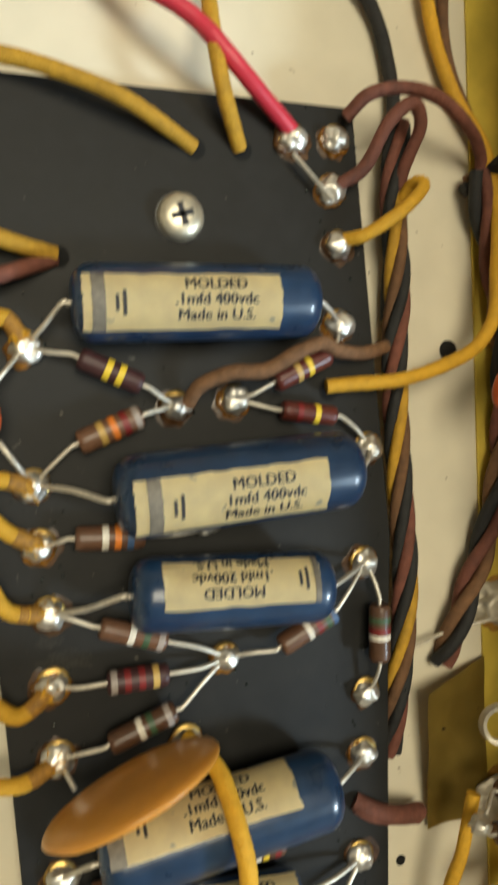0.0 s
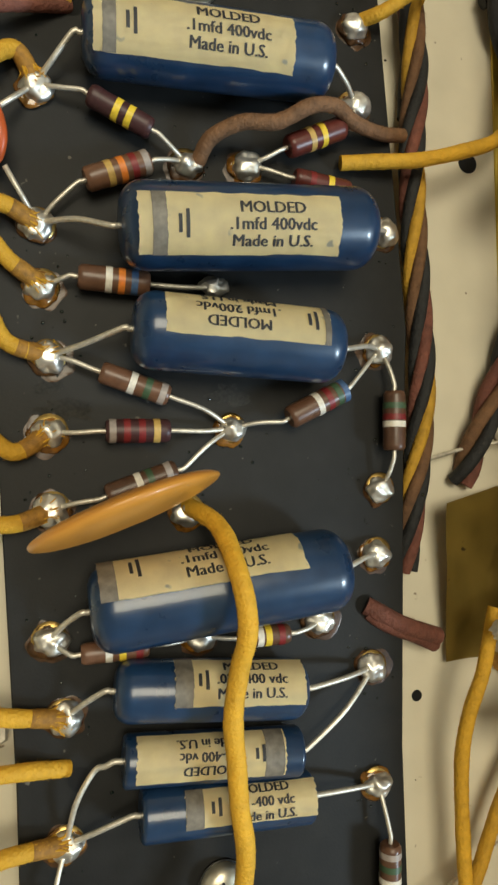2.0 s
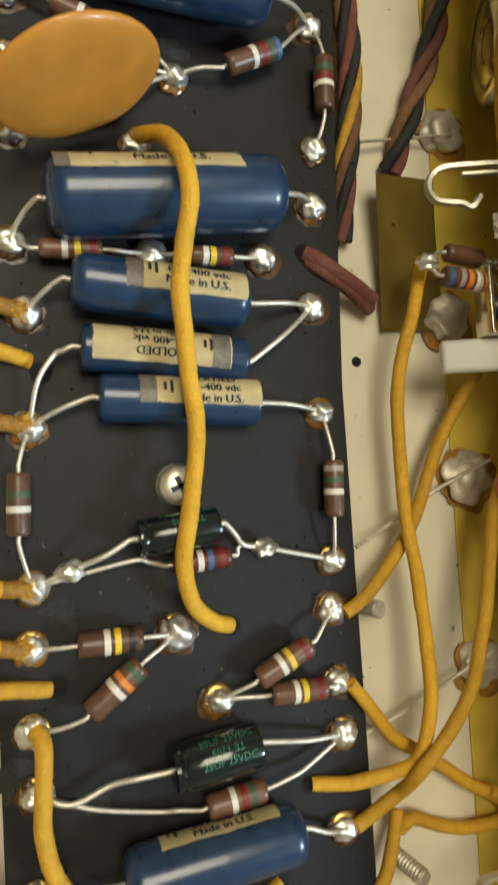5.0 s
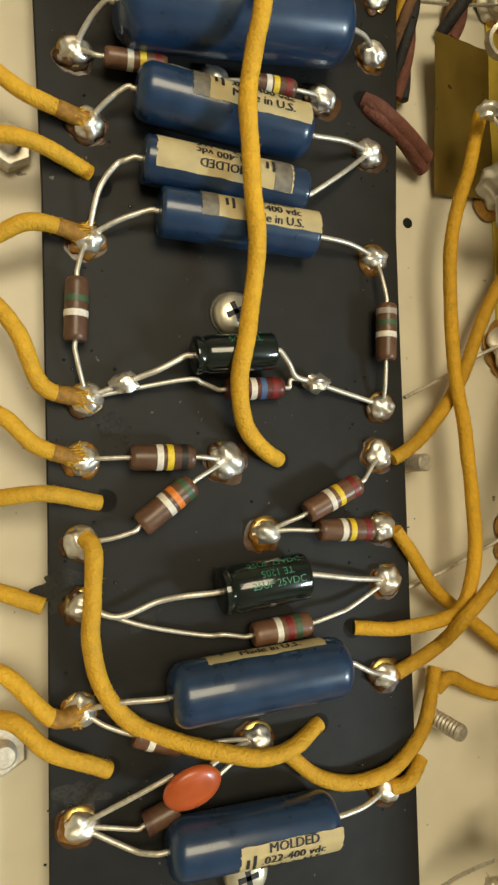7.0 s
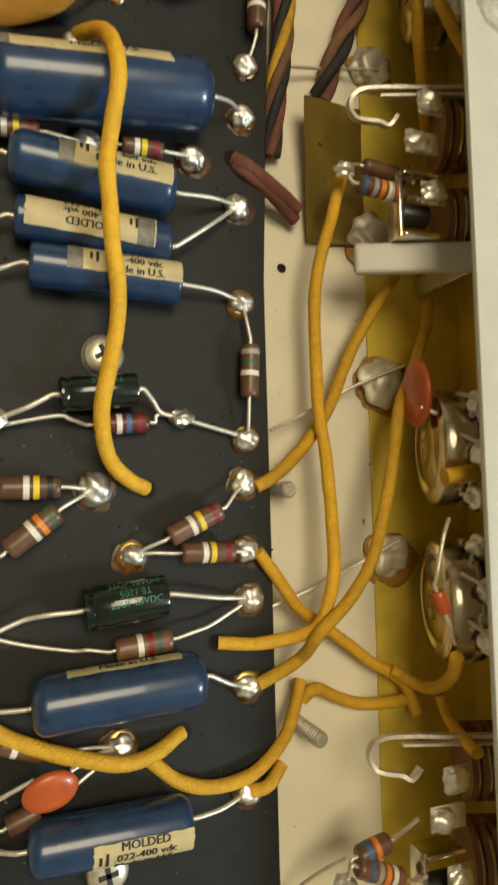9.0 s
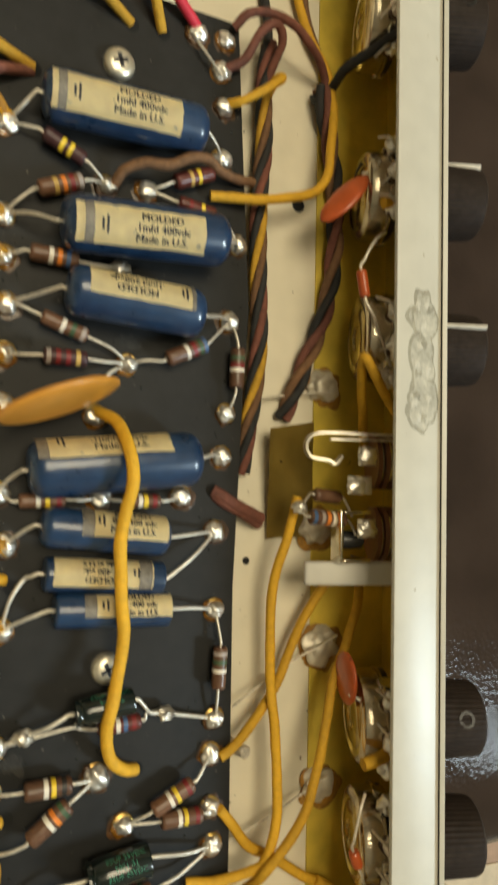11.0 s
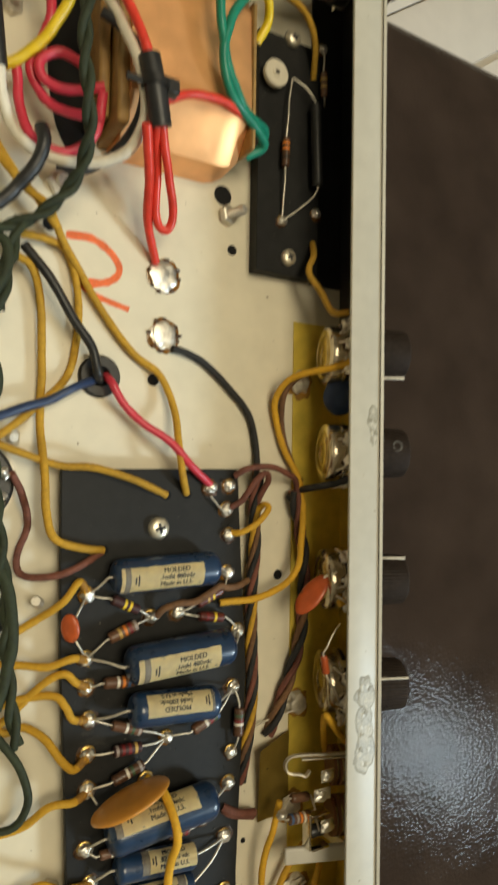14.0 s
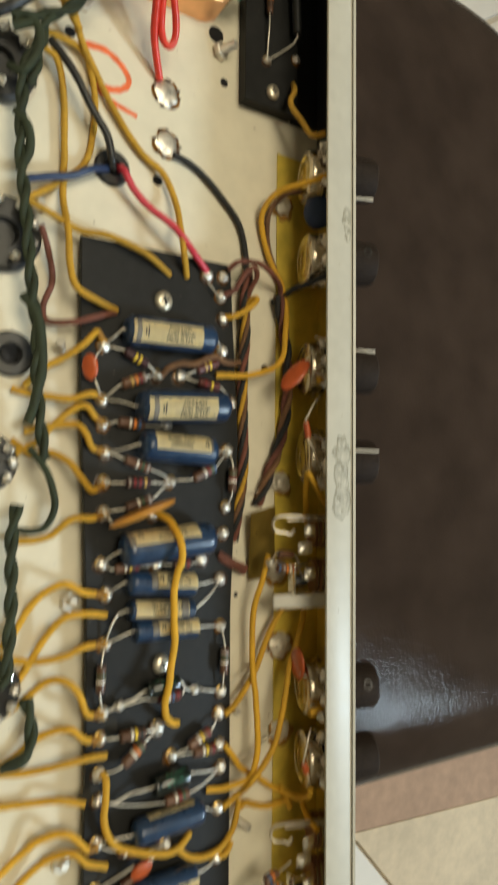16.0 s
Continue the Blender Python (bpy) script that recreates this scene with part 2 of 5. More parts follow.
def slab(lo, hi, bevel=0.3, seg=2, bm=None):
    """A box from corner to corner with eased edges."""
    b2 = bmesh.new()
    bmesh.ops.create_cube(b2, size=1)
    lo, hi = Vector(lo), Vector(hi)
    for v in b2.verts:
        v.co = Vector([lo[i] + (v.co[i] + 0.5) * (hi[i] - lo[i]) for i in range(3)])
    if bevel:
        bmesh.ops.bevel(b2, geom=b2.edges[:], offset=bevel, segments=seg, affect="EDGES", profile=0.6)
    if bm is None:
        return b2
    me = bpy.data.meshes.new("tmp")
    b2.to_mesh(me)
    b2.free()
    bm.from_mesh(me)
    bpy.data.meshes.remove(me)
    return bm


def move(bm, m):
    bmesh.ops.transform(bm, matrix=m, verts=bm.verts)
    return bm


def prism(outline, z0, z1, bevel=0.0):
    """An upright plate from an outline of (x, y)."""
    bm = bmesh.new()
    f = bm.faces.new([bm.verts.new((x, y, z0)) for x, y in outline])
    up = bmesh.ops.extrude_face_region(bm, geom=[f])["geom"]
    bmesh.ops.translate(bm, verts=[v for v in up if isinstance(v, bmesh.types.BMVert)], vec=(0, 0, z1 - z0))
    if bevel:
        bmesh.ops.bevel(bm, geom=[e for e in bm.edges if abs(e.verts[0].co.z - e.verts[1].co.z) < 1e-6 and e.verts[0].co.z > (z0 + z1) / 2], offset=bevel, segments=1, affect="EDGES")
    return bm


def blob(c, rx, ry, rz, rough=0.15, seed=0, sub=3):
    """A lump: a ball with an uneven skin."""
    bm = bmesh.new()
    bmesh.ops.create_icosphere(bm, subdivisions=sub, radius=1)
    for v in bm.verts:
        k = 1 + rough * noise.noise(v.co * 1.7 + Vector((seed * 3.1, seed * 1.7, seed)))
        v.co = Vector((v.co.x * rx * k, v.co.y * ry * k, v.co.z * rz * k)) + Vector(c)
    return bm


GLYPHS = {}


def letters(text, size):
    """Flat letter triangles, centred: vertices and faces in millimetres."""
    if text not in GLYPHS:
        cu = bpy.data.curves.new("glyphs", "FONT")
        cu.body, cu.size, cu.align_x, cu.align_y, cu.resolution_u = text, 1.0, "CENTER", "CENTER", 2
        ob = new("glyphs", cu)
        bpy.context.view_layer.update()
        me = ob.evaluated_get(bpy.context.evaluated_depsgraph_get()).to_mesh()
        GLYPHS[text] = [v.co.copy() for v in me.vertices], [list(p.vertices) for p in me.polygons]
        bpy.data.objects.remove(ob)
        bpy.data.curves.remove(cu)
    vs, fs = GLYPHS[text]
    return [(v.x * size, v.y * size) for v in vs], fs


# ---- the room, the ottoman and the chassis ----
def room():
    fl = part("floor", slab((-2200, -2200, -470), (2200, 2200, -440), 0), material("pale_floor", (0.72, 0.66, 0.57), 0.5, 0, 0.08, 8), kind="structure")
    tagged(fl, "pale painted floor with white boards and dark joints", "floor")
    board = material("white_board", (0.76, 0.7, 0.62), 0.45, 0, 0.06, 12, random_tint=0.04)
    turn = Matrix.Translation((550, 582, 0)) @ Matrix.Rotation(radians(35), 4, "Z")
    for i in range(7):
        y0 = -300 + 102 * i + (8 if i > 2 else 0)
        part("floorboard", move(slab((-700, y0, -441), (1500, y0 + 100, -430), 3, 2), turn), board, fl)
    wall = material("room_paint", (0.46, 0.4, 0.31), 0.8, 0, 0.05, 4)
    for n, lo, hi in (("wall_north", (-2250, 2200, -470), (2250, 2260, 2000)), ("wall_south", (-2250, -2260, -470), (2250, -2200, 2000)),
                      ("wall_east", (2200, -2200, -470), (2260, 2200, 2000)), ("wall_west", (-2260, -2200, -470), (-2200, 2200, 2000))):
        tagged(part(n, slab(lo, hi, 0), wall, kind="structure"), "plain cream painted room wall", "wall")
    tagged(part("ceiling", slab((-2250, -2250, 2000), (2250, 2250, 2060), 0), material("ceiling_paint", (0.6, 0.56, 0.48), 0.8, 0, 0.03, 4), kind="structure"), "plain white ceiling", "ceiling")
    rug = thing("rug", (500, -500, -440), "flat woven tan rug with a reddish-brown border", "rug")
    m = Matrix.Translation((500, -455, 0)) @ Matrix.Rotation(radians(-5), 4, "Z")
    part("field", move(prism([(1100, 0), (-30, 0), (-10, -12), (600, -620), (1100, -620)], -440, -431, 1), m), material("tan_weave", (0.64, 0.51, 0.35), 0.85, 0, 0.12, 30, 0.8, 400), rug)
    part("border", move(slab((-900, 0.5, -440), (1100, 160, -430), 2, 1), m), material("brown_weave", (0.42, 0.27, 0.18), 0.85, 0, 0.15, 30, 0.8, 400), rug)


def ottoman():
    ot = thing("ottoman", (120, 87, -440), "dark brown creased leather ottoman standing on the floor", "ottoman")
    bm = bmesh.new()
    lo, hi = Vector((-170, -175)), Vector((400, 343))
    turn = Matrix.Rotation(radians(-1.8), 3, "Z")
    rings = []
    for z, inset in ((-345, 6), (-332, 0), (-86, 0), (-75, 1.4), (-66, 4.2), (-58.5, 9), (-53, 15), (-49, 23), (-46.5, 33), (-45.3, 45), (-45, 60)):
        ring = []
        for cx, cy, a0, corner in ((hi.x, hi.y, 0, 170), (lo.x, hi.y, 90, 110), (lo.x, lo.y, 180, 110), (hi.x, lo.y, 270, 90)):
            for k in range(13):
                a = radians(a0 + k * 7.5)
                sx, sy = (1 if a0 in (0, 270) else -1), (1 if a0 in (0, 90) else -1)
                r = corner - inset
                ring.append(bm.verts.new(turn @ Vector((cx - sx * corner + r * math.cos(a), cy - sy * corner + r * math.sin(a), z))))
        rings.append(ring)
    for a, b in zip(rings, rings[1:]):
        for k in range(len(a)):
            bm.faces.new((a[k], a[(k + 1) % len(a)], b[(k + 1) % len(a)], b[k]))
    bm.faces.new(rings[-1])
    bm.faces.new(rings[0][::-1])
    part("cushion", bm, LEATHER, ot, smooth=60)
    for x in (-110, 330):
        for y in (-110, 270):
            part("foot", lathe((x, y, -440), (0, 0, 1), [(0, 18), (2, 20), (94, 28), (96, 28)], 20), BLACKP, ot)


def chassis():
    ch = thing("amplifier_chassis", (0, 60, -45), "cream painted steel amplifier chassis lying open on its back", "amplifier")
    bm = slab((-100, -190, -8.2), (79.3, 305, -6.5), 0)
    part("base_sheet", bm, CREAM, ch)
    SLANT[0] = True
    part("front_wall", slab((65.6, -190, -8.9), (66.9, 305, 27.2), 0.1, 1), CREAM, ch)
    SLANT[0] = False
    part("front_lip", slab((53.8, -189, 27.3), (66.9, 305, 28.6), 0.5, 2), RIM, ch, "pale painted bent lip with worn patches")
    part("back_wall", slab((-101.5, -190, -8.2), (-100, 305, 27.4), 0.1, 1), CREAM, ch)
    # the far end wall and its lip are a darker grey than the cream sheet
    grey = material("end_wall_grey", (0.36, 0.34, 0.29), 0.5, 0, 0.12, 60)
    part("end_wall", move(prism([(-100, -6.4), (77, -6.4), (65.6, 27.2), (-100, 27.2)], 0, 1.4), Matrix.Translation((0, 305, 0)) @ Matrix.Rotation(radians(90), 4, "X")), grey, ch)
    part("end_wall", slab((-100, -190, -6.4), (65.4, -188.6, 28.0), 0.1, 1), CREAM, ch)
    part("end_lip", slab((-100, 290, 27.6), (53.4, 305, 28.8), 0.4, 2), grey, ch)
    part("transformer", slab((-80, 190, -45), (20, 290, -8.3), 3), BLACKP, ch, "black painted steel power transformer")
    part("transformer", slab((-70, -150, -45), (10, -90, -8.3), 3), BLACKP, ch, "black painted steel output transformer")
    SLANT[0] = True
    cp = thing("control_panel", (68, 60, -9), "thin control panel plate with a bright worn edge", "panel")
    part("plate", slab((67.2, -189, -9), (68.4, 303, 28.9), 0.15, 1), BLACKP, cp)
    part("bright_edge", slab((67.2, -189, 28.9), (68.4, 303, 29.2), 0.1, 1), RIM, cp, "bare bright metal edge")
    SLANT[0] = False
    gp = thing("grounding_plate", (60, -20, -6.5), "tarnished brass grounding plate bent against the front wall", "plate")
    part("flat", slab((53.3, -189, -6.45), (77.4, 146, -5.9), 0.1, 1), BRASS, gp)
    SLANT[0] = True
    part("upturn", slab((64.8, -189, -8.0), (65.4, 146, 26), 0.1, 1), BRASS, gp)
    SLANT[0] = False
    bm = bmesh.new()
    a, b, c, d = (Vector(q) for q in ((37.2, -12.8, 0), (53.1, -10, -5.5), (53.1, -40.5, -5.5), (39.2, -40.8, -5)))
    rows = [[bm.verts.new(a.lerp(b, i / 8).lerp(d.lerp(c, i / 8), j / 10) + Vector((0, 0, 0.5 * noise.noise((i * 0.4, j * 0.35, 2))))) for i in range(9)] for j in range(11)]
    for p, q in zip(rows, rows[1:]):
        for i in range(8):
            bm.faces.new((p[i], p[i + 1], q[i + 1], q[i]))
    bmesh.ops.solidify(bm, geom=bm.faces[:], thickness=0.4)
    part("flap", bm, OLDBRASS, gp, "dull darkened brass flap")


def main_board():
    b = thing("circuit_board", (-3, -20, -6.5), "black fibre eyelet board screwed into the chassis, covered in parts", "circuit board")
    left = [(-36.4, 88.2), (-36.0, 60), (-35.4, 30), (-33.2, -8), (-31.4, -50), (-30.6, -100), (-30.4, -175)]
    right = [(28.6, -175), (28.2, -100), (27.8, -52), (29.6, 0), (30.6, 16), (27.6, 62), (26.0, 88.6)]
    part("top_sheet", prism(left[::-1] + right[::-1], -2.2, 0, 0.2), BOARD, b)
    part("backing_sheet", prism([(x * 0.97, y) for x, y in left[::-1] + right[::-1]], -4.6, -2.3), BOARD, b)
    for y in (75, -67, -155):
        part("standoff", lathe((-2, y, -6.5), (0, 0, 1), [(0, 4), (1.9, 4)], 16), STEEL, b)
    return b


def lights():
    """The fixtures that the room's light comes from."""
    lamp = thing("ceiling_light", (-80, 400, 1940), "round frosted ceiling light", "lamp")
    part("base", lathe((-80, 400, 1960), (0, 0, 1), [(0, 520), (12, 540), (39, 520), (39, 0)], 40), WHITEP, lamp)
    win = thing("window_1", (2200, -1150, 1450), "white framed daylight window in the wall", "window", kind="structure")
    for lo, hi in (((2170, -1710, 1000), (2199, -1650, 1900)), ((2170, -650, 1000), (2199, -590, 1900)), ((2170, -1649, 1840), (2199, -651, 1900)), ((2150, -1649, 1000), (2199, -651, 1050))):
        part("window_frame", slab(lo, hi, 3, 1), WHITEP, win)


# ---- small parts ----
def eyelet(parent, x, y, size=2.6, seed=0, z=0.0, ring=True):
    """A brass eyelet filled with a lump of solder, with a stain of flux."""
    e = part("eyelet", lathe((x, y, z), (0, 0, 1), [(0, size * 0.95), (0.5, size), (0.8, size * 0.85), (0.8, size * 0.5)], 20), EYELET, parent)
    part("solder", blob((x + 0.25 * math.sin(seed), y - 0.2, z + 0.7), size * 0.93, size * (0.86 + 0.1 * math.sin(seed * 2.3)), size * 0.72, 0.24, seed, 4), SOLDER, e)
    part("flux_collar", blob((x - 0.15, y - 0.35, z + 0.2), size * 1.04, size * 1.0, size * 0.42, 0.3, seed + 9, 4), AMBER if seed % 2 else FLUX, e, "glossy amber flux")
    if seed % 3 != 1:
        bm = blob((x + 0.6 * math.cos(seed), y - 0.5, z), size * 1.2, size * 1.16, 0.12, 0.28, seed + 40, 4)
        part("flux_stain", bm, FLUX, e)


def lead(parent, pts, r=0.36):
    return part("lead", tube(pts, r, 10, 0.45), TIN, parent, smooth=90)


def bent(end, out, pts):
    """A lead's line: straight out of the body, then easing down to its joint."""
    pts = [Vector(q) for q in pts]
    a = end + out * 1.2
    far = (pts[0] - a).length
    mid = [a.lerp(pts[0], 0.5) + Vector((0.02 * far * math.sin(end.x), 0.05 * far * math.sin(end.y * 1.7), 0.06 * far))] if far > 2.5 else []
    return [end - out * 0.4, end + out * 0.5, a] + mid + pts


def resistor(p0, p1, bands, lead0, lead1, r=1.75, body=None):
    """A carbon resistor: a body with slightly rounded ends, painted bands, two leads."""
    p0, p1 = Vector(p0), Vector(p1)
    L = (p1 - p0).length
    d = (p1 - p0) / L
    ob = thing("resistor", (p0 + p1) / 2 - Vector((0, 0, r)), "brown carbon resistor with colour bands soldered on the board", "resistor", "resistors on the board")
    part("body", lathe(p0, d, [(0, r * 0.25), (0, r * 0.8), (0.35, r * 0.97), (0.8, r), (L - 0.8, r), (L - 0.35, r * 0.97), (L, r * 0.8), (L, r * 0.25)], 20), body or CARBON, ob)
    for s, c in bands:
        w = 0.95
        h = s * L
        part("band", lathe(p0, d, [(h - w / 2, r * 0.99), (h - w / 2, r + 0.05), (h + w / 2, r + 0.05), (h + w / 2, r * 0.99)], 20), BAND[c], ob)
    for end, pts in ((p0, lead0), (p1, lead1)):
        if pts:
            out = -d if end is p0 else d
            lead(ob, bent(end, out, pts))
    return ob


def wrapped(p0, d, r, phi, flip, text, along, around, size, bm):
    """Letters bent round a cylinder: along its axis from p0 and around from the bearing phi (0 up, positive to -y)."""
    vs, fs = letters(text, size)
    s = -1 if flip else 1
    made = [bm.verts.new(ring_point(p0, d, r, along + s * x, phi - math.degrees((around + s * y) / r))) for x, y in vs]
    for f in fs:
        try:
            bm.faces.new([made[i] for i in f])
        except ValueError:
            pass


def ring_point(p0, d, r, h, phi):
    side = Vector((0, 0, 1)).cross(d).normalized()
    up = d.cross(side).normalized()
    if up.z < 0:
        up = -up
    if side.y > 0:
        side = -side
    a = radians(phi)
    return p0 + d * h + r * (math.cos(a) * up + math.sin(a) * side)


def capacitor(p0, p1, r, lab, phi, half, flip, lines, lead0, lead1, stripe=None, dome=0.55, size=2.2, shift=0.0):
    """A moulded tubular capacitor: rounded body, paper label with printing, two leads."""
    p0, p1 = Vector(p0), Vector(p1)
    L = (p1 - p0).length
    d = (p1 - p0) / L
    ob = thing("capacitor", (p0 + p1) / 2 - Vector((0, 0, r)), "blue moulded tubular capacitor with a yellowed paper label", "capacitor", "blue capacitors on the board")
    c = r * dome
    prof = [(0, r * 0.2)] + [(c * (1 - math.cos(a)), r - c + c * math.sin(a)) for a in (k * math.pi / 12 for k in range(7))]
    prof += [(L * 0.5, r * 1.004)] + [(L - h, q) for h, q in prof[::-1]]
    part("body", lathe(p0, d, prof, 40), BLUE, ob)
    h0, h1 = lab[0] * L, lab[1] * L
    bm = bmesh.new()
    grid = []
    for i in range(31):
        row = []
        for j in range(25):
            a = phi - half + 2 * half * i / 30
            fray = 0.28 * noise.noise((i * 0.45, j * 0.5, L)) if i in (0, 30) or j in (0, 24) else 0
            row.append(bm.verts.new(ring_point(p0, d, r * 1.004 + 0.06, h0 + (h1 - h0) * j / 24 + (fray if j in (0, 24) else 0), a + (fray * 9 if i in (0, 30) else 0))))
        grid.append(row)
    for a, b in zip(grid, grid[1:]):
        for j in range(24):
            bm.faces.new((a[j], a[j + 1], b[j + 1], b[j]))
    bmesh.ops.solidify(bm, geom=bm.faces[:], thickness=0.05)
    label = part("label", bm, PAPER, ob, "yellowed paper label")
    bm = bmesh.new()
    mid, pitch = (lab[2] if len(lab) > 2 else 0.58) * L, size * 0.98
    for k, t in enumerate(lines):
        for lift, side in ((0.16, -0.07), (0.175, 0.07)):
            wrapped(p0, d, r * 1.004 + lift, phi, flip, t, mid + side, (1 if not flip else -1) * (1 - k) * pitch + shift, size, bm)
    mark = (lab[3] if len(lab) > 3 else 0.2) * L
    for dx, wide in ((-0.5, 11), (0.5, 17)):
        ring = [[bm.verts.new(ring_point(p0, d, r * 1.004 + 0.17, mark + dx + e, phi - wide + 2 * wide * i / 6)) for e in (-0.24, 0.24)] for i in range(7)]
        for a, b in zip(ring, ring[1:]):
            bm.faces.new((a[0], a[1], b[1], b[0]))
    part("printing", bm, INK, label, "black printed words", smooth=0)
    if stripe:
        bm = bmesh.new()
        ring = [[bm.verts.new(ring_point(p0, d, r * 1.004 + 0.13, s * L + 0.12 * noise.noise((i, s * 9, 0)), phi - half + 2 * half * i / 24)) for s in stripe] for i in range(25)]
        for a, b in zip(ring, ring[1:]):
            bm.faces.new((a[0], a[1], b[1], b[0]))
        part("stripe", bm, GREYINK, label, "grey printed stripe")
    for end, pts in ((p0, lead0), (p1, lead1)):
        if pts:
            out = -d if end is p0 else d
            lead(ob, bent(end, out, pts), 0.42)
    return ob


def electrolytic(p0, p1, r, lead0, lead1, lines):
    p0, p1 = Vector(p0), Vector(p1)
    L = (p1 - p0).length
    d = (p1 - p0) / L
    ob = thing("electrolytic_capacitor", (p0 + p1) / 2 - Vector((0, 0, r)), "small black sleeved electrolytic capacitor with green printing", "capacitor", "electrolytics on the board")
    part("sleeve", lathe(p0, d, [(0, r * 0.55), (-0.1, r * 0.75), (0.2, r * 0.97), (0.8, r), (1.5, r * 0.88), (2.2, r), (L - 0.5, r), (L - 0.1, r * 0.95), (L, r * 0.7), (L - 0.3, r * 0.6)], 28), SLEEVE, ob)
    part("end_plug", lathe(p0, d, [(0.1, 0), (0.1, r * 0.6)], 20), BLACKP, ob)
    part("end_plug", lathe(p0, d, [(L - 0.25, 0), (L - 0.25, r * 0.65)], 20), CHROME, ob)
    bm = bmesh.new()
    for k, t in enumerate(lines):
        wrapped(p0, d, r + 0.07, -20, k % 2 == 1, t, L * 0.6, (1.5 - k) * 1.7, 1.55, bm)
    part("printing", bm, GREENINK, ob, "green printed words", smooth=0)
    for end, pts in ((p0, lead0), (p1, lead1)):
        out = -d if end is p0 else d
        lead(ob, bent(end, out, pts), 0.45)
    return ob


def fuzz(line, r, seed, per=8):
    """Short loose fibres standing off a cloth covering."""
    bm, rnd = bmesh.new(), random.Random(int(seed * 977))
    for i in range(1, len(line) - 1):
        d = (line[i + 1] - line[i - 1]).normalized()
        x, y, _ = frame_of(d)
        for k in range(per):
            a = rnd.uniform(0, 2 * math.pi)
            rim = math.cos(a) * x + math.sin(a) * y
            q = line[i] + d * rnd.uniform(-0.35, 0.35) + rim * r * 0.93
            tip = q + rim * rnd.uniform(0.15, 0.42) + d * rnd.uniform(-0.6, 0.6)
            side = d.cross(rim) * 0.055
            v = [bm.verts.new(p) for p in (q - side, q + side, q + d * 0.07, tip)]
            for f in ((0, 1, 3), (1, 2, 3), (2, 0, 3)):
                bm.faces.new([v[j] for j in f])
    return bm


def wire(pts, mat, r=1.2, label="mustard cloth-covered hook-up wire", group="hook-up wires", tip=None, scorch=False, wob=0.25):
    """A covered wire with uneven covering; tip: the bared end."""
    ob = thing("wire", pts[0], label, "wire", group)
    seed = pts[0][0] * 0.37 + pts[0][1] * 0.11
    line = spline(pts, 0.7)
    line = [q + wob * noise.noise_vector(q * 0.12 + Vector((seed, 0, 0))) for q in line]
    n = len(line)
    bm = sweep(bmesh.new(), line, lambda s: r * (1 + 0.07 * noise.noise((s * n * 0.18, seed, 0)) + 0.045 * noise.noise((s * n * 0.9, seed, 5))), 12)
    part("covering", bm, mat, ob, smooth=80)
    if mat in (MUSTARD, OCHRE, BROWN, MAROON):
        part("fuzz", fuzz(line, r, seed), mat, ob, smooth=0)
    if scorch:
        part("scorched_end", sweep(bmesh.new(), line[0:7], lambda s: r * (1.16 - 0.12 * s + 0.09 * noise.noise((s * 5, seed, 3))), 12), SCORCH, ob, "brown scorched cloth end", smooth=80)
        rnd = random.Random(int(seed * 100))
        away = (line[1] - line[5]).normalized()
        x, y, _ = frame_of(away)
        bm = bmesh.new()
        for k in range(34):
            a = rnd.uniform(0, 2 * math.pi)
            rim = math.cos(a) * x + math.sin(a) * y
            q = line[3].lerp(line[1], rnd.random()) + rim * r * 0.95
            far = rnd.uniform(0.9, 2.4)
            sweep(bm, [q, q + away * far * 0.5 + rim * far * rnd.uniform(0, 0.3), q + away * far * rnd.uniform(0.6, 1) + rim * far * rnd.uniform(0.1, 0.75)], lambda s: 0.16 - 0.09 * s, 4)
        part("frayed_threads", bm, mat, ob, "frayed cloth threads")
    if tip:
        part("bare_end", tube([pts[-1], tip], r * 0.5, 8), TIN, ob)
    return ob


def twisted(pts, mats, r=1.1, turn=13.0, gap=1.05, label="twisted bundle of cloth-covered wires", phase=0.0):
    """Several wires twisted round one another along a line."""
    ob = thing("wire_bundle", pts[0], label, "wire bundle")
    line = spline(pts, 0.9)
    far = 0.0
    ways = [[] for _ in mats]
    for i, q in enumerate(line):
        d = (line[min(i + 1, len(line) - 1)] - line[max(i - 1, 0)]).normalized()
        x, y, _ = frame_of(d)
        far += (q - line[i - 1]).length if i else 0
        for k in range(len(mats)):
            a = 2 * math.pi * (far / turn + k / len(mats)) + phase
            ways[k].append(q + gap * r * (math.cos(a) * x + math.sin(a) * y))
    for w, m in zip(ways, mats):
        st = part("strand", sweep(bmesh.new(), w, r, 9), m, ob, smooth=80)
        if m in (MUSTARD, OCHRE, BROWN, MAROON):
            part("fuzz", fuzz(w, r, phase + w[0].x, 6), m, st, smooth=0)
    return ob


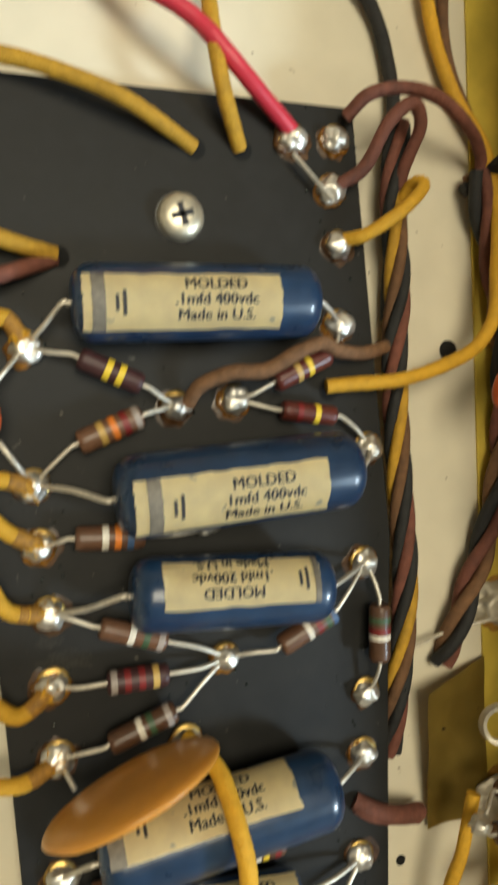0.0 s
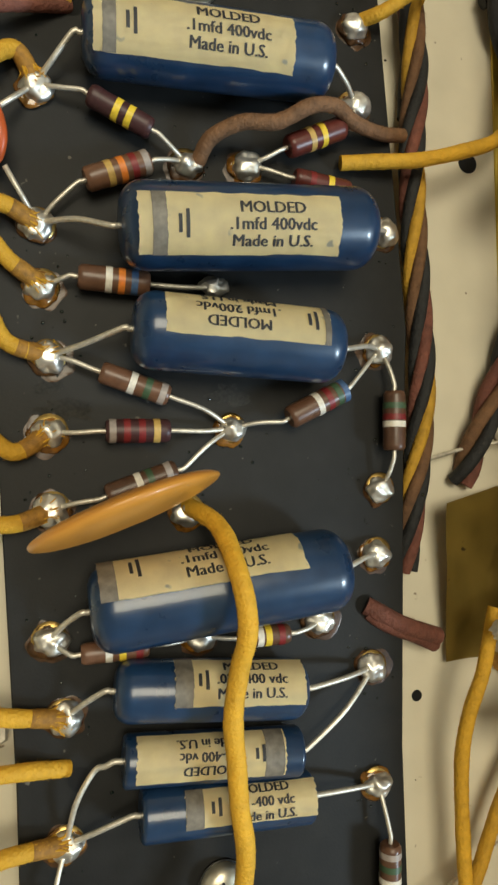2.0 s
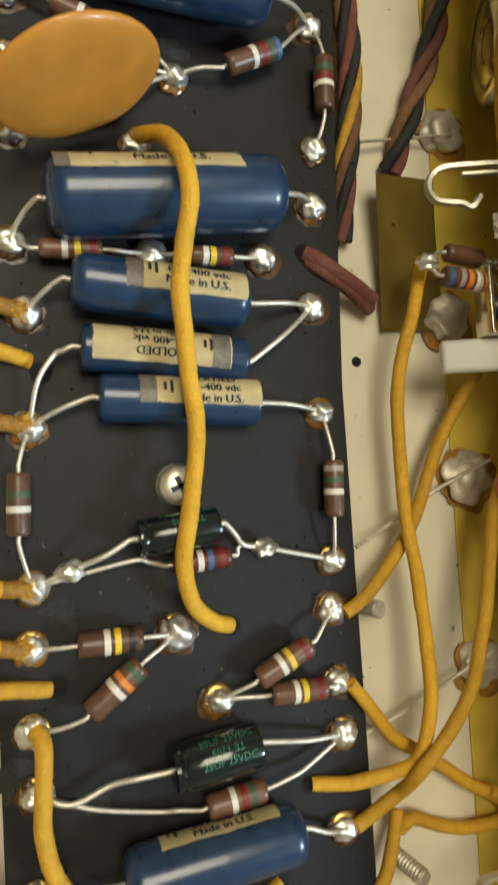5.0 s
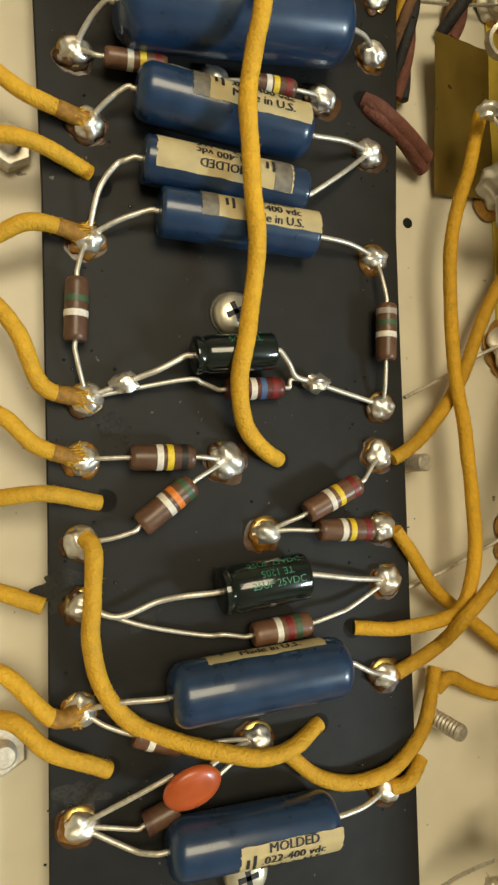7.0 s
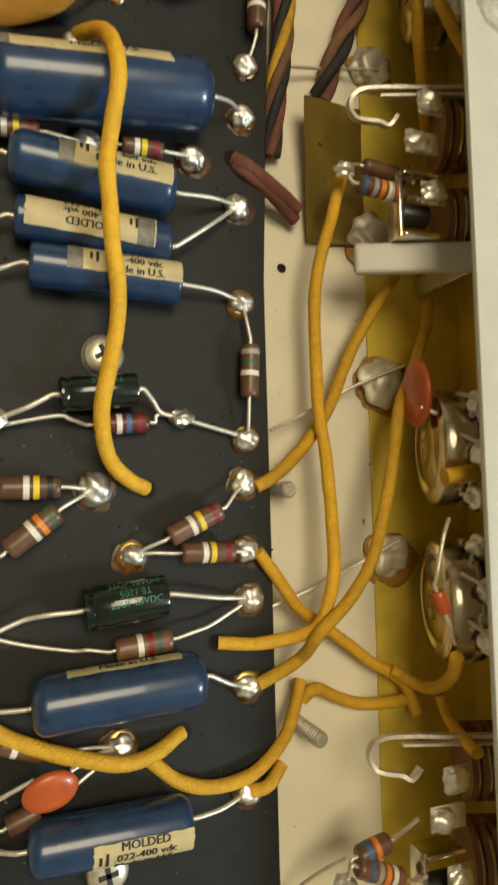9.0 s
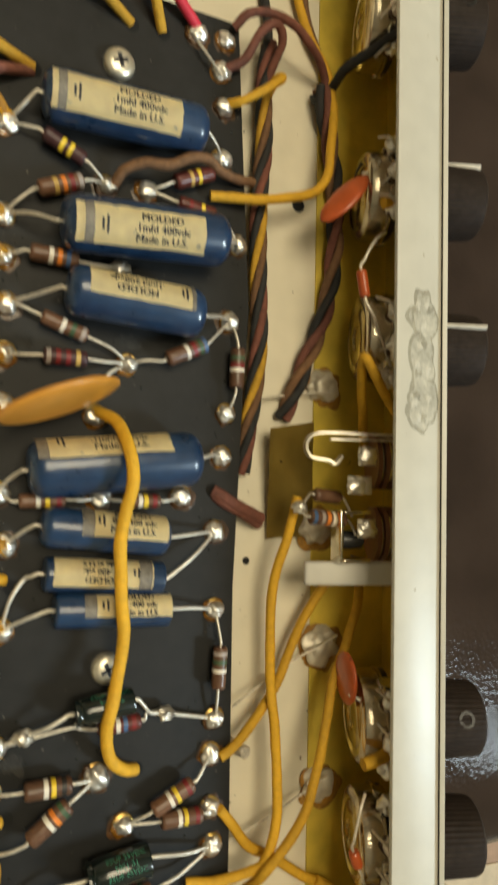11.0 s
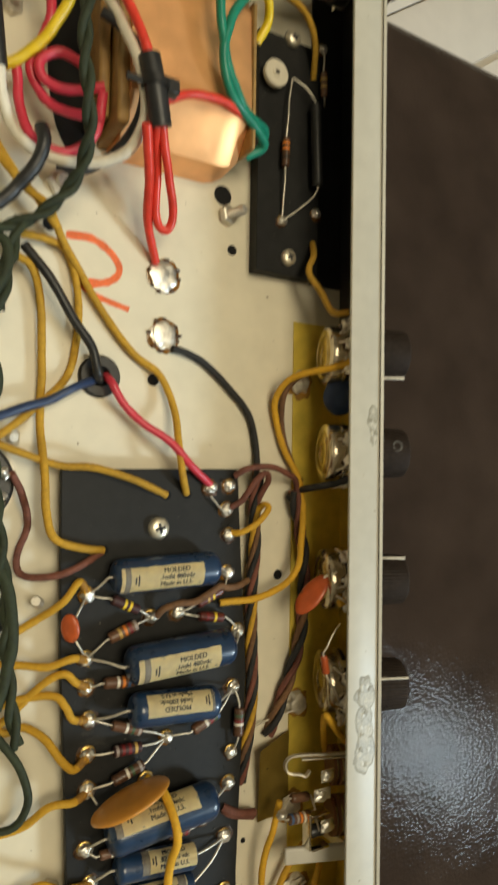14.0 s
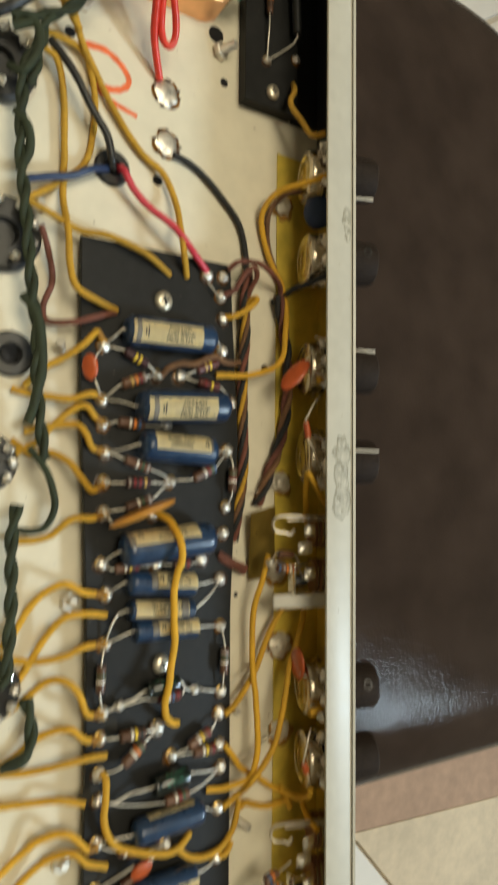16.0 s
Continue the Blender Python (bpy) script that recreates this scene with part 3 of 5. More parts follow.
def screw(x, y, z, r=3.6, turn=20, tilt=(0, 0)):
    """A pan-head screw with a cross recess."""
    ob = thing("screw", (x, y, z), "plated pan-head cross-recess screw", "screw", "screws")
    bm = lathe((0, 0, 0), (0, 0, 1), [(0, r), (0.9, r), (1.5, r * 0.9), (1.9, r * 0.7), (2.15, r * 0.4), (2.2, 0)], 32)
    part("head", move(bm, Matrix.Translation((x, y, z)) @ Matrix.Rotation(radians(tilt[0]), 4, "X")), SCREWPLATE, ob, smooth=50)
    for k in range(2):
        s = slab((-r * 0.5, -r * 0.17, 1.6), (r * 0.5, r * 0.17, 2.22), 0.2, 1)
        part("recess", move(s, Matrix.Translation((x, y, z)) @ Matrix.Rotation(radians(turn + 90 * k), 4, "Z")), INK, ob)
    part("washer", lathe((x, y, z - 0.4), (0, 0, 1), [(0, r * 1.08), (0.4, r * 1.08), (0.4, r * 0.5)], 32), BLACKP, ob)


def stud(x, y, z, h=6, r=1.9, lean=(0, 0, 1), nut=True):
    """A threaded screw end with its nut."""
    ob = thing("bolt", (x, y, z), "plated threaded bolt end with a hexagon nut", "bolt", "bolts")
    d = Vector(lean).normalized()
    prof = [(0, r * 0.6)]
    for k in range(int(h / 0.7)):
        prof += [(k * 0.7, r * 0.86), (k * 0.7 + 0.35, r)]
    part("thread", lathe((x, y, z), d, prof + [(h, r * 0.8), (h, 0)], 16), TIN, ob)
    if nut:
        part("nut", lathe((x, y, z), d, [(0, r * 1.9), (0.2, r * 2.05), (2.2, r * 2.05), (2.6, r * 1.8), (2.6, r * 0.8)], 6), TIN, ob, smooth=20)


def disc_cap(c, normal, along, a, b, t, mat, leads, label, name="ceramic_capacitor"):
    """A flat dipped ceramic capacitor: a lens with a rounded rim, and leads."""
    ob = thing(name, c, label, "capacitor")
    z = Vector(normal).normalized()
    x = (Vector(along) - z * z.dot(Vector(along))).normalized()
    y = z.cross(x)
    bm = bmesh.new()
    bmesh.ops.create_uvsphere(bm, u_segments=36, v_segments=18, radius=1)
    for v in bm.verts:
        q = v.co
        k = max(abs(q.z), 1e-6) ** 0.55 * (1 if q.z > 0 else -1)
        rad = math.hypot(q.x, q.y)
        e = (1 - abs(k) ** 3) ** 0.25 if abs(k) < 1 else 0
        f = rad and max(rad, 1e-6) ** 0.75 / rad
        w = 1 + 0.02 * noise.noise(q * 2)
        v.co = Vector(c) + x * q.x * f * a * w + y * q.y * f * b * w + z * q.z * t * 0.5 * (1 + 0.05 * noise.noise(q * 3))
    part("body", bm, mat, ob, smooth=180)
    for pts in leads:
        lead(ob, pts, 0.4)
    return ob


@leaning
def pot(y, z=10.5, r=11.2, x0=51.8, turn=0.0, group="potentiometers"):
    """A rotary control: pressed can with bent tabs, dished rear, dark wafer, three soldered lugs, bush and nut."""
    ob = thing("potentiometer", (65, y, z - r), "aged plated rotary potentiometer fixed to the front wall", "potentiometer", group)
    part("can", lathe((x0, y, z), (1, 0, 0), [(0.5, 0), (0.5, r * 0.72), (0, r * 0.78), (0.1, r * 0.9), (0.7, r * 0.98), (1.5, r), (5.6, r), (5.6, r * 1.05), (6.2, r * 1.05), (6.2, r * 0.9)], 48), CAN, ob)
    # the rear plate's brass tint is a reflection put into its colour
    part("rear_plate", lathe((x0 + 0.3, y, z), (1, 0, 0), [(0, 0), (0, r * 0.3), (-0.5, r * 0.34), (-0.5, r * 0.6), (0.1, r * 0.68), (0.25, r * 0.7)], 32), material_once("brass_reflection_plating"), ob, "dished rear plate tinted with a brassy reflection")
    for k in range(4):
        a = radians(turn + 25 + 90 * k)
        tab = slab((x0 + 4.8, -1.5, r * 0.99), (x0 + 7.9, 1.5, r * 1.07), 0.15, 1)
        part("tab", move(tab, Matrix.Translation((0, y, z)) @ Matrix.Rotation(a, 4, "X")), CHROME, ob)
    part("wafer", lathe((x0 + 6.3, y, z), (1, 0, 0), [(0, 0), (0, r * 1.0), (1.6, r * 1.0), (1.6, 0)], 40), BLACKP, ob, "dark phenolic wafer")
    part("bush", lathe((x0 + 8.0, y, z), (1, 0, 0), [(0, 0), (0, 5.6), (2, 5.6), (2, 4), (65.0 - x0 - 8.0, 4)], 24), CHROME, ob)
    rnd = random.Random(int(y * 10) + 7)
    for k in (-1, 0, 1):
        a = radians(turn - 38 * k)
        m = Matrix.Translation((0, y, z)) @ Matrix.Rotation(a, 4, "X")
        lg = part("lug", move(slab((x0 + 6.9, -1.5, r * 0.92), (x0 + 7.4, 1.5, r + 2.8), 0.3, 1), m), CHROME, ob)
        part("lug_foot", move(slab((x0 + 5.4, -1.9, r * 1.02), (x0 + 9.0, 1.9, r * 1.12), 0.3, 1), m), BLACKP, lg)
        tip = m @ Vector((x0 + 6.8, 0, r + 2.0))
        part("solder", blob(tip, 2.5, 2.2 + 0.6 * rnd.random(), 2.0, 0.4, k + y, 4), SOLDER, lg)
        part("flux_collar", blob(tip - Vector((0.6, 0.4, 1.3)), 1.9, 2.1, 1.3, 0.4, k + y + 3), FLUX, lg)
        away = Vector((-rnd.uniform(2, 5), rnd.uniform(-4, 4), rnd.uniform(-1, 1.5)))
        part("bare_wire", tube([tip, tip + away * 0.5 + Vector((0, 0, 1.6)), tip + away - Vector((0, 0, 1.5))], 0.36, 8, 0.5), TIN, lg)


@leaning
def knob(y, z=10.5, r=9.8, L=14.5, pointer=None, screw_hole=False):
    ob = thing("knob", (69, y, z - r), "dark brown fluted control knob on the front panel", "knob", "control knobs")
    bm = bmesh.new()
    rings = []
    n = 96
    for h, q, flute in ((0, 1, 0), (0.4, 1.02, 0), (1.2, 1.02, 0), (1.4, 0.98, 1), (L - 1.6, 0.93, 1), (L - 0.6, 0.9, 0.3), (L, 0.82, 0), (L, 0.0, 0)):
        rings.append([bm.verts.new((68.9 + h, y + (rr := r * q * (1 - 0.022 * flute * (k % 2))) * math.cos(2 * math.pi * k / n), z + rr * math.sin(2 * math.pi * k / n))) for k in range(n)] if q else [bm.verts.new((68.9 + h, y, z))])
    for a, b in zip(rings, rings[1:]):
        for k in range(n):
            f = list(dict.fromkeys([a[k], a[(k + 1) % n], b[(k + 1) % len(b)], b[k % len(b)]]))
            bm.faces.new(f)
    bm.faces.new(rings[0])
    part("body", bm, KNOB, ob, smooth=25)
    if pointer is not None:
        m = Matrix.Translation((0, y, z)) @ Matrix.Rotation(radians(pointer), 4, "X")
        part("pointer", move(slab((69.5, -0.35, r * 0.9), (68.9 + L - 0.5, 0.35, r * 1.03), 0.1, 1), m), BAND["white"], ob, "cream pointer line")
    if screw_hole:
        part("set_screw", lathe((68.9 + L * 0.62, y + r * 0.25, z + r * 0.86), (0, 0.2, 1), [(0, 2.0), (0.5, 2.0), (0.5, 1.3), (0.1, 1.2), (0.1, 0)], 18), BLACKP, ob)


def smear(x, y, rx, ry, seed):
    """A dull grey smear of old flux on the board."""
    ob = thing("flux_smear", (x, y, 0), "dull grey flux smear on the black board", "stain", "flux smears")
    part("residue", blob((x, y, 0.0), rx, ry, 0.05, 1.1, seed, 4), material("old_flux", (0.022, 0.021, 0.018), 0.85, 0, 0.8, 900, 0.1, 1500), ob)


def spatter(spots):
    """Tiny glossy drops of flux scattered round the joints."""
    rnd = random.Random(5)
    bm = bmesh.new()
    for x, y in spots:
        for k in range(7):
            a, far = rnd.uniform(0, 6.28), 2.2 + abs(rnd.gauss(0, 3.2))
            r = rnd.uniform(0.1, 0.34)
            bmesh.ops.create_icosphere(bm, subdivisions=1, radius=r, matrix=Matrix.Translation((x + far * math.cos(a), y + far * math.sin(a), 0.0)) @ Matrix.Diagonal((1, rnd.uniform(0.6, 1.2), 0.6, 1)))
    ob = part("flux_spatter", bm, SLEEVE, None, smooth=180)
    tagged(ob, "tiny glossy dark flux drops scattered over the board", "flux", kind="stuff")


# ---- parts of the controls and the power end ----
def solder_pad(x, y, r, z=-6.4, seed=0, label="lump of solder on the chassis floor with a burnt flux edge"):
    ob = thing("solder_pad", (x, y, z), label, "solder", "solder pads")
    part("burnt_flux", blob((x, y, z), r * 1.1, r * 1.14, 0.3, 0.3, seed + 11, 4), AMBER, ob)
    part("solder", blob((x, y, z + 0.2), r * 0.95, r * 0.98, 0.9, 0.28, seed, 4), SOLDER, ob)
    for k in range(9):
        a = seed + 2.4 * k
        part("flux_crumb", blob((x + r * 1.05 * math.cos(a), y + r * 1.08 * math.sin(a), z + 0.3), 0.7 + 0.3 * (k % 3), 0.7, 0.5, 0.5, k, 2), FLUX, ob)


def ground_lump(x, y, r, seed=0):
    """A big lump of solder on the grounding plate."""
    ob = thing("ground_solder", (x, y, -5.9), "grey lump of solder with scorched flux on the brass plate", "solder", "ground solder lumps")
    part("scorched_flux", blob((x + 0.8, y - 0.6, -5.9), r * 1.25, r * 1.3, 0.3, 0.4, seed + 5, 4), SCORCH, ob)
    part("solder", blob((x, y, -5.2), r, r * 0.95, 2.2, 0.4, seed, 4), material_once("dull_solder"), ob)


DULL = {}


def material_once(name):
    if name not in DULL:
        DULL[name] = material(name, (0.5, 0.38, 0.15), 0.22, 0.9, 0.35, 120, 0.05, 400) if name == "brass_reflection_plating" else material(name, (0.66, 0.6, 0.48), 0.5, 0.45, 0.2, 250, 0.12, 300)
    return DULL[name]


def hole(x, y, r, parent, z=-6.48):
    part("hole", lathe((x, y, z), (0, 0, 1), [(0, r), (0.03, r), (0.03, 0)], 20), VOID, parent, "dark drilled hole")


def jack(y, z=7.5, spring=True):
    """An input socket: stacked fibre washers and plates, bent contact springs, solder tags and bush."""
    ob = thing("input_jack", (62, y, z - 7), "phone jack with maroon fibre washers and plated springs", "jack", "input jacks")
    SLANT[0] = True
    for k in range(4):
        part("washer", lathe((56.6 + 2.0 * k, y, z + 1), (1, 0, 0), [(0, 2), (0, 7.0), (1.1, 7.0), (1.1, 2)], 32), PHENOLIC, ob)
        part("contact_plate", lathe((57.8 + 2.0 * k, y, z + 1), (1, 0, 0), [(0, 2), (0, 6.2 + 0.4 * (k % 2)), (0.5, 6.2 + 0.4 * (k % 2)), (0.5, 2)], 32), CHROME, ob)
    part("bush", lathe((64.2, y, z + 1), (1, 0, 0), [(0, 0), (0, 5), (1, 5)], 20), CHROME, ob)
    SLANT[0] = False
    if spring:
        bend = [(68, 6.6), (58, 6.7), (52, 6.9), (47, 6.7), (44.8, 5.4), (44.2, 3.2), (45.2, 1.0), (47.4, 0.3), (49.6, 0.0), (51.2, -0.8), (52.8, 1.2)]
        line = spline([(x, y + h, z - 2 + 0.36 * (x - 44)) for x, h in bend], 0.6)
        bm = bmesh.new()
        rows = []
        for i, q in enumerate(line):
            d = (line[min(i + 1, len(line) - 1)] - line[max(i - 1, 0)]).normalized()
            n = Vector((-d.y, d.x, 0)) * 0.38
            rows.append([bm.verts.new(q + s * n + Vector((0, 0, h))) for s, h in ((-1, -0.7), (1, -0.7), (1, 0.7), (-1, 0.7))])
        for a, b in zip(rows, rows[1:]):
            for k in range(4):
                bm.faces.new((a[k], a[(k + 1) % 4], b[(k + 1) % 4], b[k]))
        bm.faces.new(rows[0])
        bm.faces.new(rows[-1])
        part("contact_spring", bm, TIN, ob, "bent plated contact spring")
        part("contact_spring", move(slab((0, 5.0, -0.7), (18, 5.6, 0.7), 0.1, 1), Matrix.Translation((50, y, z)) @ Matrix.Rotation(radians(-20), 4, "Y")), TIN, ob)
    else:
        for lo, hi in (((50.5, y - 6.2, z + 1), (58, y - 5.4, z + 6.5)), ((50.5, y + 5.4, z + 1), (58, y + 6.2, z + 6.5)), ((50, y - 6.2, z + 1), (50.8, y + 6.2, z + 5.5))):
            part("frame_side", slab(lo, hi, 0.25, 2), CHROME, ob, "plated bent frame")
        part("plunger", lathe((51, y - 1, z + 3), (1, 0, 0), [(0, 0), (0, 1.8), (0.6, 2.2), (6, 2.2)], 20), BLACKP, ob)
    for dy, dz, x in ((-6.0, 5.5, 52.5), (1.0, 7.0, 54.5)) if spring else ((2.0, 7.0, 54.5),):
        tag = part("solder_tag", slab((x - 0.8, y + dy - 2.2, z + dz - 0.3), (59, y + dy + 2.2, z + dz + 0.2), 0.2, 1), material_once("dull_solder"), ob)
        part("solder", blob((x + 1.4, y + dy, z + dz + 0.6), 2.5, 2.1, 1.3, 0.4, dy + y), SOLDER, tag)


def tube_socket(x, y, r=12.0, pins=8, turn=0.0):
    """A moulded valve socket seen from its wiring side: ring, centre hole, tags with solder."""
    ob = thing("valve_socket", (x, y, -6.5), "black moulded valve socket with soldered tags on the chassis floor", "socket", "valve sockets")
    part("flange", lathe((x, y, -6.4), (0, 0, 1), [(0, r * 1.12), (0.8, r * 1.12), (0.8, r * 0.9)], 36), material_once("dull_solder"), ob)
    part("moulding", lathe((x, y, -6.3), (0, 0, 1), [(0, r), (4.5, r), (5.5, r * 0.92), (5.5, r * 0.4), (2.5, r * 0.34), (2.5, 0)], 36), BLACKP, ob)
    for k in range(pins):
        a = radians(turn + 360 * k / pins)
        px, py = x + r * 0.72 * math.cos(a), y + r * 0.72 * math.sin(a)
        tag = part("tag", move(slab((-1.3, -0.25, 0), (1.3, 0.25, 5.5), 0.15, 1), Matrix.Translation((px, py, -1)) @ Matrix.Rotation(a + 0.4, 4, "Z") @ Matrix.Rotation(0.35, 4, "X")), CHROME, ob)
        part("solder", blob((px, py, 3.6), 1.5, 1.3, 1.4, 0.5, k + x), SOLDER, tag)


def grommet(x, y, r=7.0):
    ob = thing("grommet", (x, y, -6.5), "black rubber grommet in the chassis floor", "grommet", "grommets")
    part("ring", lathe((x, y, -6.5), (0, 0, 1), [(0, r), (1.2, r), (1.9, r * 0.9), (1.9, r * 0.5), (0.8, r * 0.4), (0.1, r * 0.4)], 32), BLACKP, ob)
    part("bore", lathe((x, y, -6.45), (0, 0, 1), [(0, r * 0.42), (0.05, r * 0.42), (0.05, 0)], 24), INK, ob)


def choke():
    """The transformer coil that comes up through the floor: copper band, paper wrap, dark opening."""
    ob = thing("transformer_coil", (-3, 222, -6.5), "transformer coil wrapped in copper foil and brown paper", "transformer")
    bm = bmesh.new()
    prof = ((255, -6.5), (254.5, 8), (251, 13.4), (244, 16), (207, 17), (203, 15.2), (192.5, 7), (191.5, -6.5))
    rows = []
    for i in range(13):
        u = i / 12
        x = -22.5 + 43 * u
        corner = 3.2 * max(0, (u - 0.82) / 0.18) ** 2
        rows.append([bm.verts.new((x, y + (corner if y < 210 else -corner * 0.4 if y > 250 else 0) + 0.5 * noise.noise((x * 0.07, y * 0.05, 0)), z - (0.5 * corner if z > 5 else 0) + 0.35 * noise.noise((x * 0.06, y * 0.03, 4)))) for y, z in prof])
    for p, q in zip(rows, rows[1:]):
        for k in range(len(prof) - 1):
            bm.faces.new((p[k], q[k], q[k + 1], p[k + 1]))
    bm.faces.new(rows[0])
    bm.faces.new(rows[-1][::-1])
    part("copper_band", bm, COPPER, ob, "bright copper foil belly band", smooth=18)
    for x0, x1, h, y0, y1, m in ((-26, -22, 15, 194, 254, WIREENAMEL), (-30, -26.4, 9, 197, 252, WIREENAMEL), (20.6, 22.4, 15.5, 197, 248, WIREENAMEL)):
        part("paper_wrap", slab((x0, y0, -6.5), (x1, y1, h), 1.4, 3), m, ob, "brown waxed paper wrap")
    bm = lathe((0, 0, 0), (0, 0, 1), [(0, 1), (0.05, 1), (0.05, 0)], 40)
    for v in bm.verts:
        v.co = Vector((-33 + v.co.x * 9.5, 223 + v.co.y * 33, -6.46 + v.co.z))
    part("opening", bm, VOID, ob, "dark opening in the chassis floor")


def second_board():
    b = thing("small_circuit_board", (46, 206, -6.5), "narrow black fibre board carrying bias parts", "circuit board")
    part("top_sheet", slab((32.3, 161.5, -2.2), (60, 252, 0), 0.2, 1), BOARD, b)
    part("backing_sheet", slab((33, 162, -6.4), (59, 251, -2.3), 0.1, 1), BOARD, b)
    SLANT[0] = True
    part("insulating_sheet", slab((63.6, 148, -7), (64.5, 300, 26), 0.1, 1), BLACKP, b, "black insulating sheet against the wall")
    SLANT[0] = False
    part("insulating_foot", slab((60.2, 161.5, -6.4), (77, 300, -5.6), 0.1, 1), BLACKP, b, "black insulating sheet on the floor")
    return b


def trimmer(x, y, z):
    ob = thing("trimmer", (x, y, 0), "small round white trimmer potentiometer", "trimmer")
    bm = lathe((x, y, z), (0, 0, 1), [(0, 4.9), (1.6, 5.1), (2.1, 4.7), (2.1, 0)], 28)
    part("body", bm, WHITEP, ob)
    for k in range(3):
        a = radians(30 + 120 * k)
        part("ear", slab((x + 4.2 * math.cos(a) - 0.8, y + 4.2 * math.sin(a) - 0.8, z + 0.5), (x + 4.2 * math.cos(a) + 0.8, y + 4.2 * math.sin(a) + 0.8, z + 1.6), 0.3, 1), WHITEP, ob)
    part("hub", lathe((x, y, z + 2.1), (0, 0, 1), [(0, 2), (0.3, 2), (0.3, 0.9), (0, 0.9)], 20), WHITEP, ob)
    part("slot", slab((x - 0.9, y - 0.25, z + 2.05), (x + 0.9, y + 0.25, z + 2.25), 0.05, 1), INK, ob)
    part("stem", lathe((x, y, 0), (0, 0, 1), [(0, 1.2), (z, 1.2)], 12), TIN, ob)


def pilot_lamp(y):
    ob = thing("pilot_lamp", (55, y, 8), "plated pilot lamp holder with a dark jewel outside the panel", "lamp")
    part("shell", lathe((40, y - 3.5, 13), (1, 0.22, 0.0), [(0, 0), (0, 4.6), (0.5, 5.0), (13, 5.0), (13.5, 4.6)], 28), material("lamp_shell", (0.66, 0.63, 0.55), 0.42, 0.6, 0.12, 200), ob)
    part("insulator", lathe((53, y - 0.6, 13), (1, 0.22, 0), [(0, 5.4), (2.6, 5.4), (2.6, 4)], 28), PHENOLIC, ob)
    part("bush", lathe((55.6, y, 13), (1, 0.22, 0), [(0, 6), (1.5, 6.6), (5, 6.6), (5, 7.5), (9.5, 7.5)], 28), BLACKP, ob)
    SLANT[0] = True
    part("bezel", lathe((68.5, y + 7, 13), (1, 0.1, 0), [(0, 8.4), (3, 8.2), (7, 7.4), (7.5, 6.6), (7.5, 4)], 28), CHROME, ob)
    part("jewel", lathe((70.5, y + 7, 13), (1, 0.1, 0), [(0, 6.2), (6, 6.3), (8.6, 5.6), (10.4, 3.4), (11, 0)], 12), KNOB, ob, "dark faceted jewel", smooth=0)
    SLANT[0] = False
    part("bracket", slab((36, y + 6.6, 4), (63, y + 7.4, 21), 0.2, 1), material("lamp_bracket", (0.12, 0.12, 0.11), 0.4, 0.6, 0.15, 150), ob)
    part("bracket_foot", slab((62.2, y - 3, 4), (63.2, y + 5.4, 21), 0.2, 1), CHROME, ob)


def sleeve(pts, r, label):
    ob = thing("heat_shrink_sleeve", pts[0], label, "sleeve", "sleeves")
    part("tubing", tube(pts, r, 14, 1.0), BLACKP, ob, smooth=60)
    return ob


def crayon(pts, w=1.3):
    ob = thing("crayon_mark", pts[0], "orange crayon scribble on the cream chassis floor", "mark")
    line = spline(pts, 0.8)
    bm = bmesh.new()
    rows = []
    for i, q in enumerate(line):
        d = (line[min(i + 1, len(line) - 1)] - line[max(i - 1, 0)]).normalized()
        n = Vector((-d.y, d.x, 0)) * w * (1 + 0.35 * noise.noise(q * 0.5))
        rows.append([bm.verts.new(q - n), bm.verts.new(q + n)])
    for a, b in zip(rows, rows[1:]):
        bm.faces.new((a[0], a[1], b[1], b[0]))
    part("stroke", bm, CRAYON, ob, smooth=0)


def jack_guard(y, x):
    """The pale bar that shields a jack."""
    ob = thing("jack_shield", (x, y, -5.9), "pale grey plastic bar beside a jack", "bracket")
    part("bar", move(slab((0, -2.9, 0), (25.5, 2.9, 2.2), 0.9, 3), Matrix.Translation((x, y, 5.6)) @ Matrix.Rotation(radians(-20), 4, "Y")), material("pale_plastic", (0.6, 0.58, 0.52), 0.5, 0, 0.06, 80), ob)
    part("leg", slab((65.6, y - 2.2, -5.9), (66.6, y + 2.2, 13), 0.2, 1), STEEL, ob)


STAINEDGE = material("stain_edge", (0.31, 0.29, 0.225), 0.5, 0, 0.35, 500)
WORN = material("worn_paint", (0.43, 0.41, 0.34), 0.45, 0, 0.3, 420, 0.04, 900)


def worn_patch(x, y, rx, ry, seed):
    """A patch where the lip's paint has gone, down to grey metal."""
    ob = thing("worn_patch", (x, y, 28.6), "grey worn patch in the lip's pale paint", "mark", "worn patches")
    part("stain_edge", blob((x, y, 28.6), rx, ry, 0.04, 0.45, seed, 4), STAINEDGE, ob)
    part("grey_metal", blob((x + 0.2, y, 28.6), rx * 0.86, ry * 0.9, 0.09, 0.45, seed, 4), WORN, ob)
    for k in range(5):
        a = seed + 1.9 * k
        part("fleck", blob((x + rx * 0.45 * math.cos(a), y + ry * 0.5 * math.sin(a), 28.6), 0.9 + 0.3 * (k % 2), 1.1, 0.13, 0.6, seed + k, 3), STAINEDGE if k % 2 else RIM, ob)


def joint(p):
    ob = thing("solder_joint", p, "solder joint between a wire and resistors", "solder", "free solder joints")
    part("solder", blob(p, 2.0, 1.5, 1.5, 0.5, p[1]), SOLDER, ob)


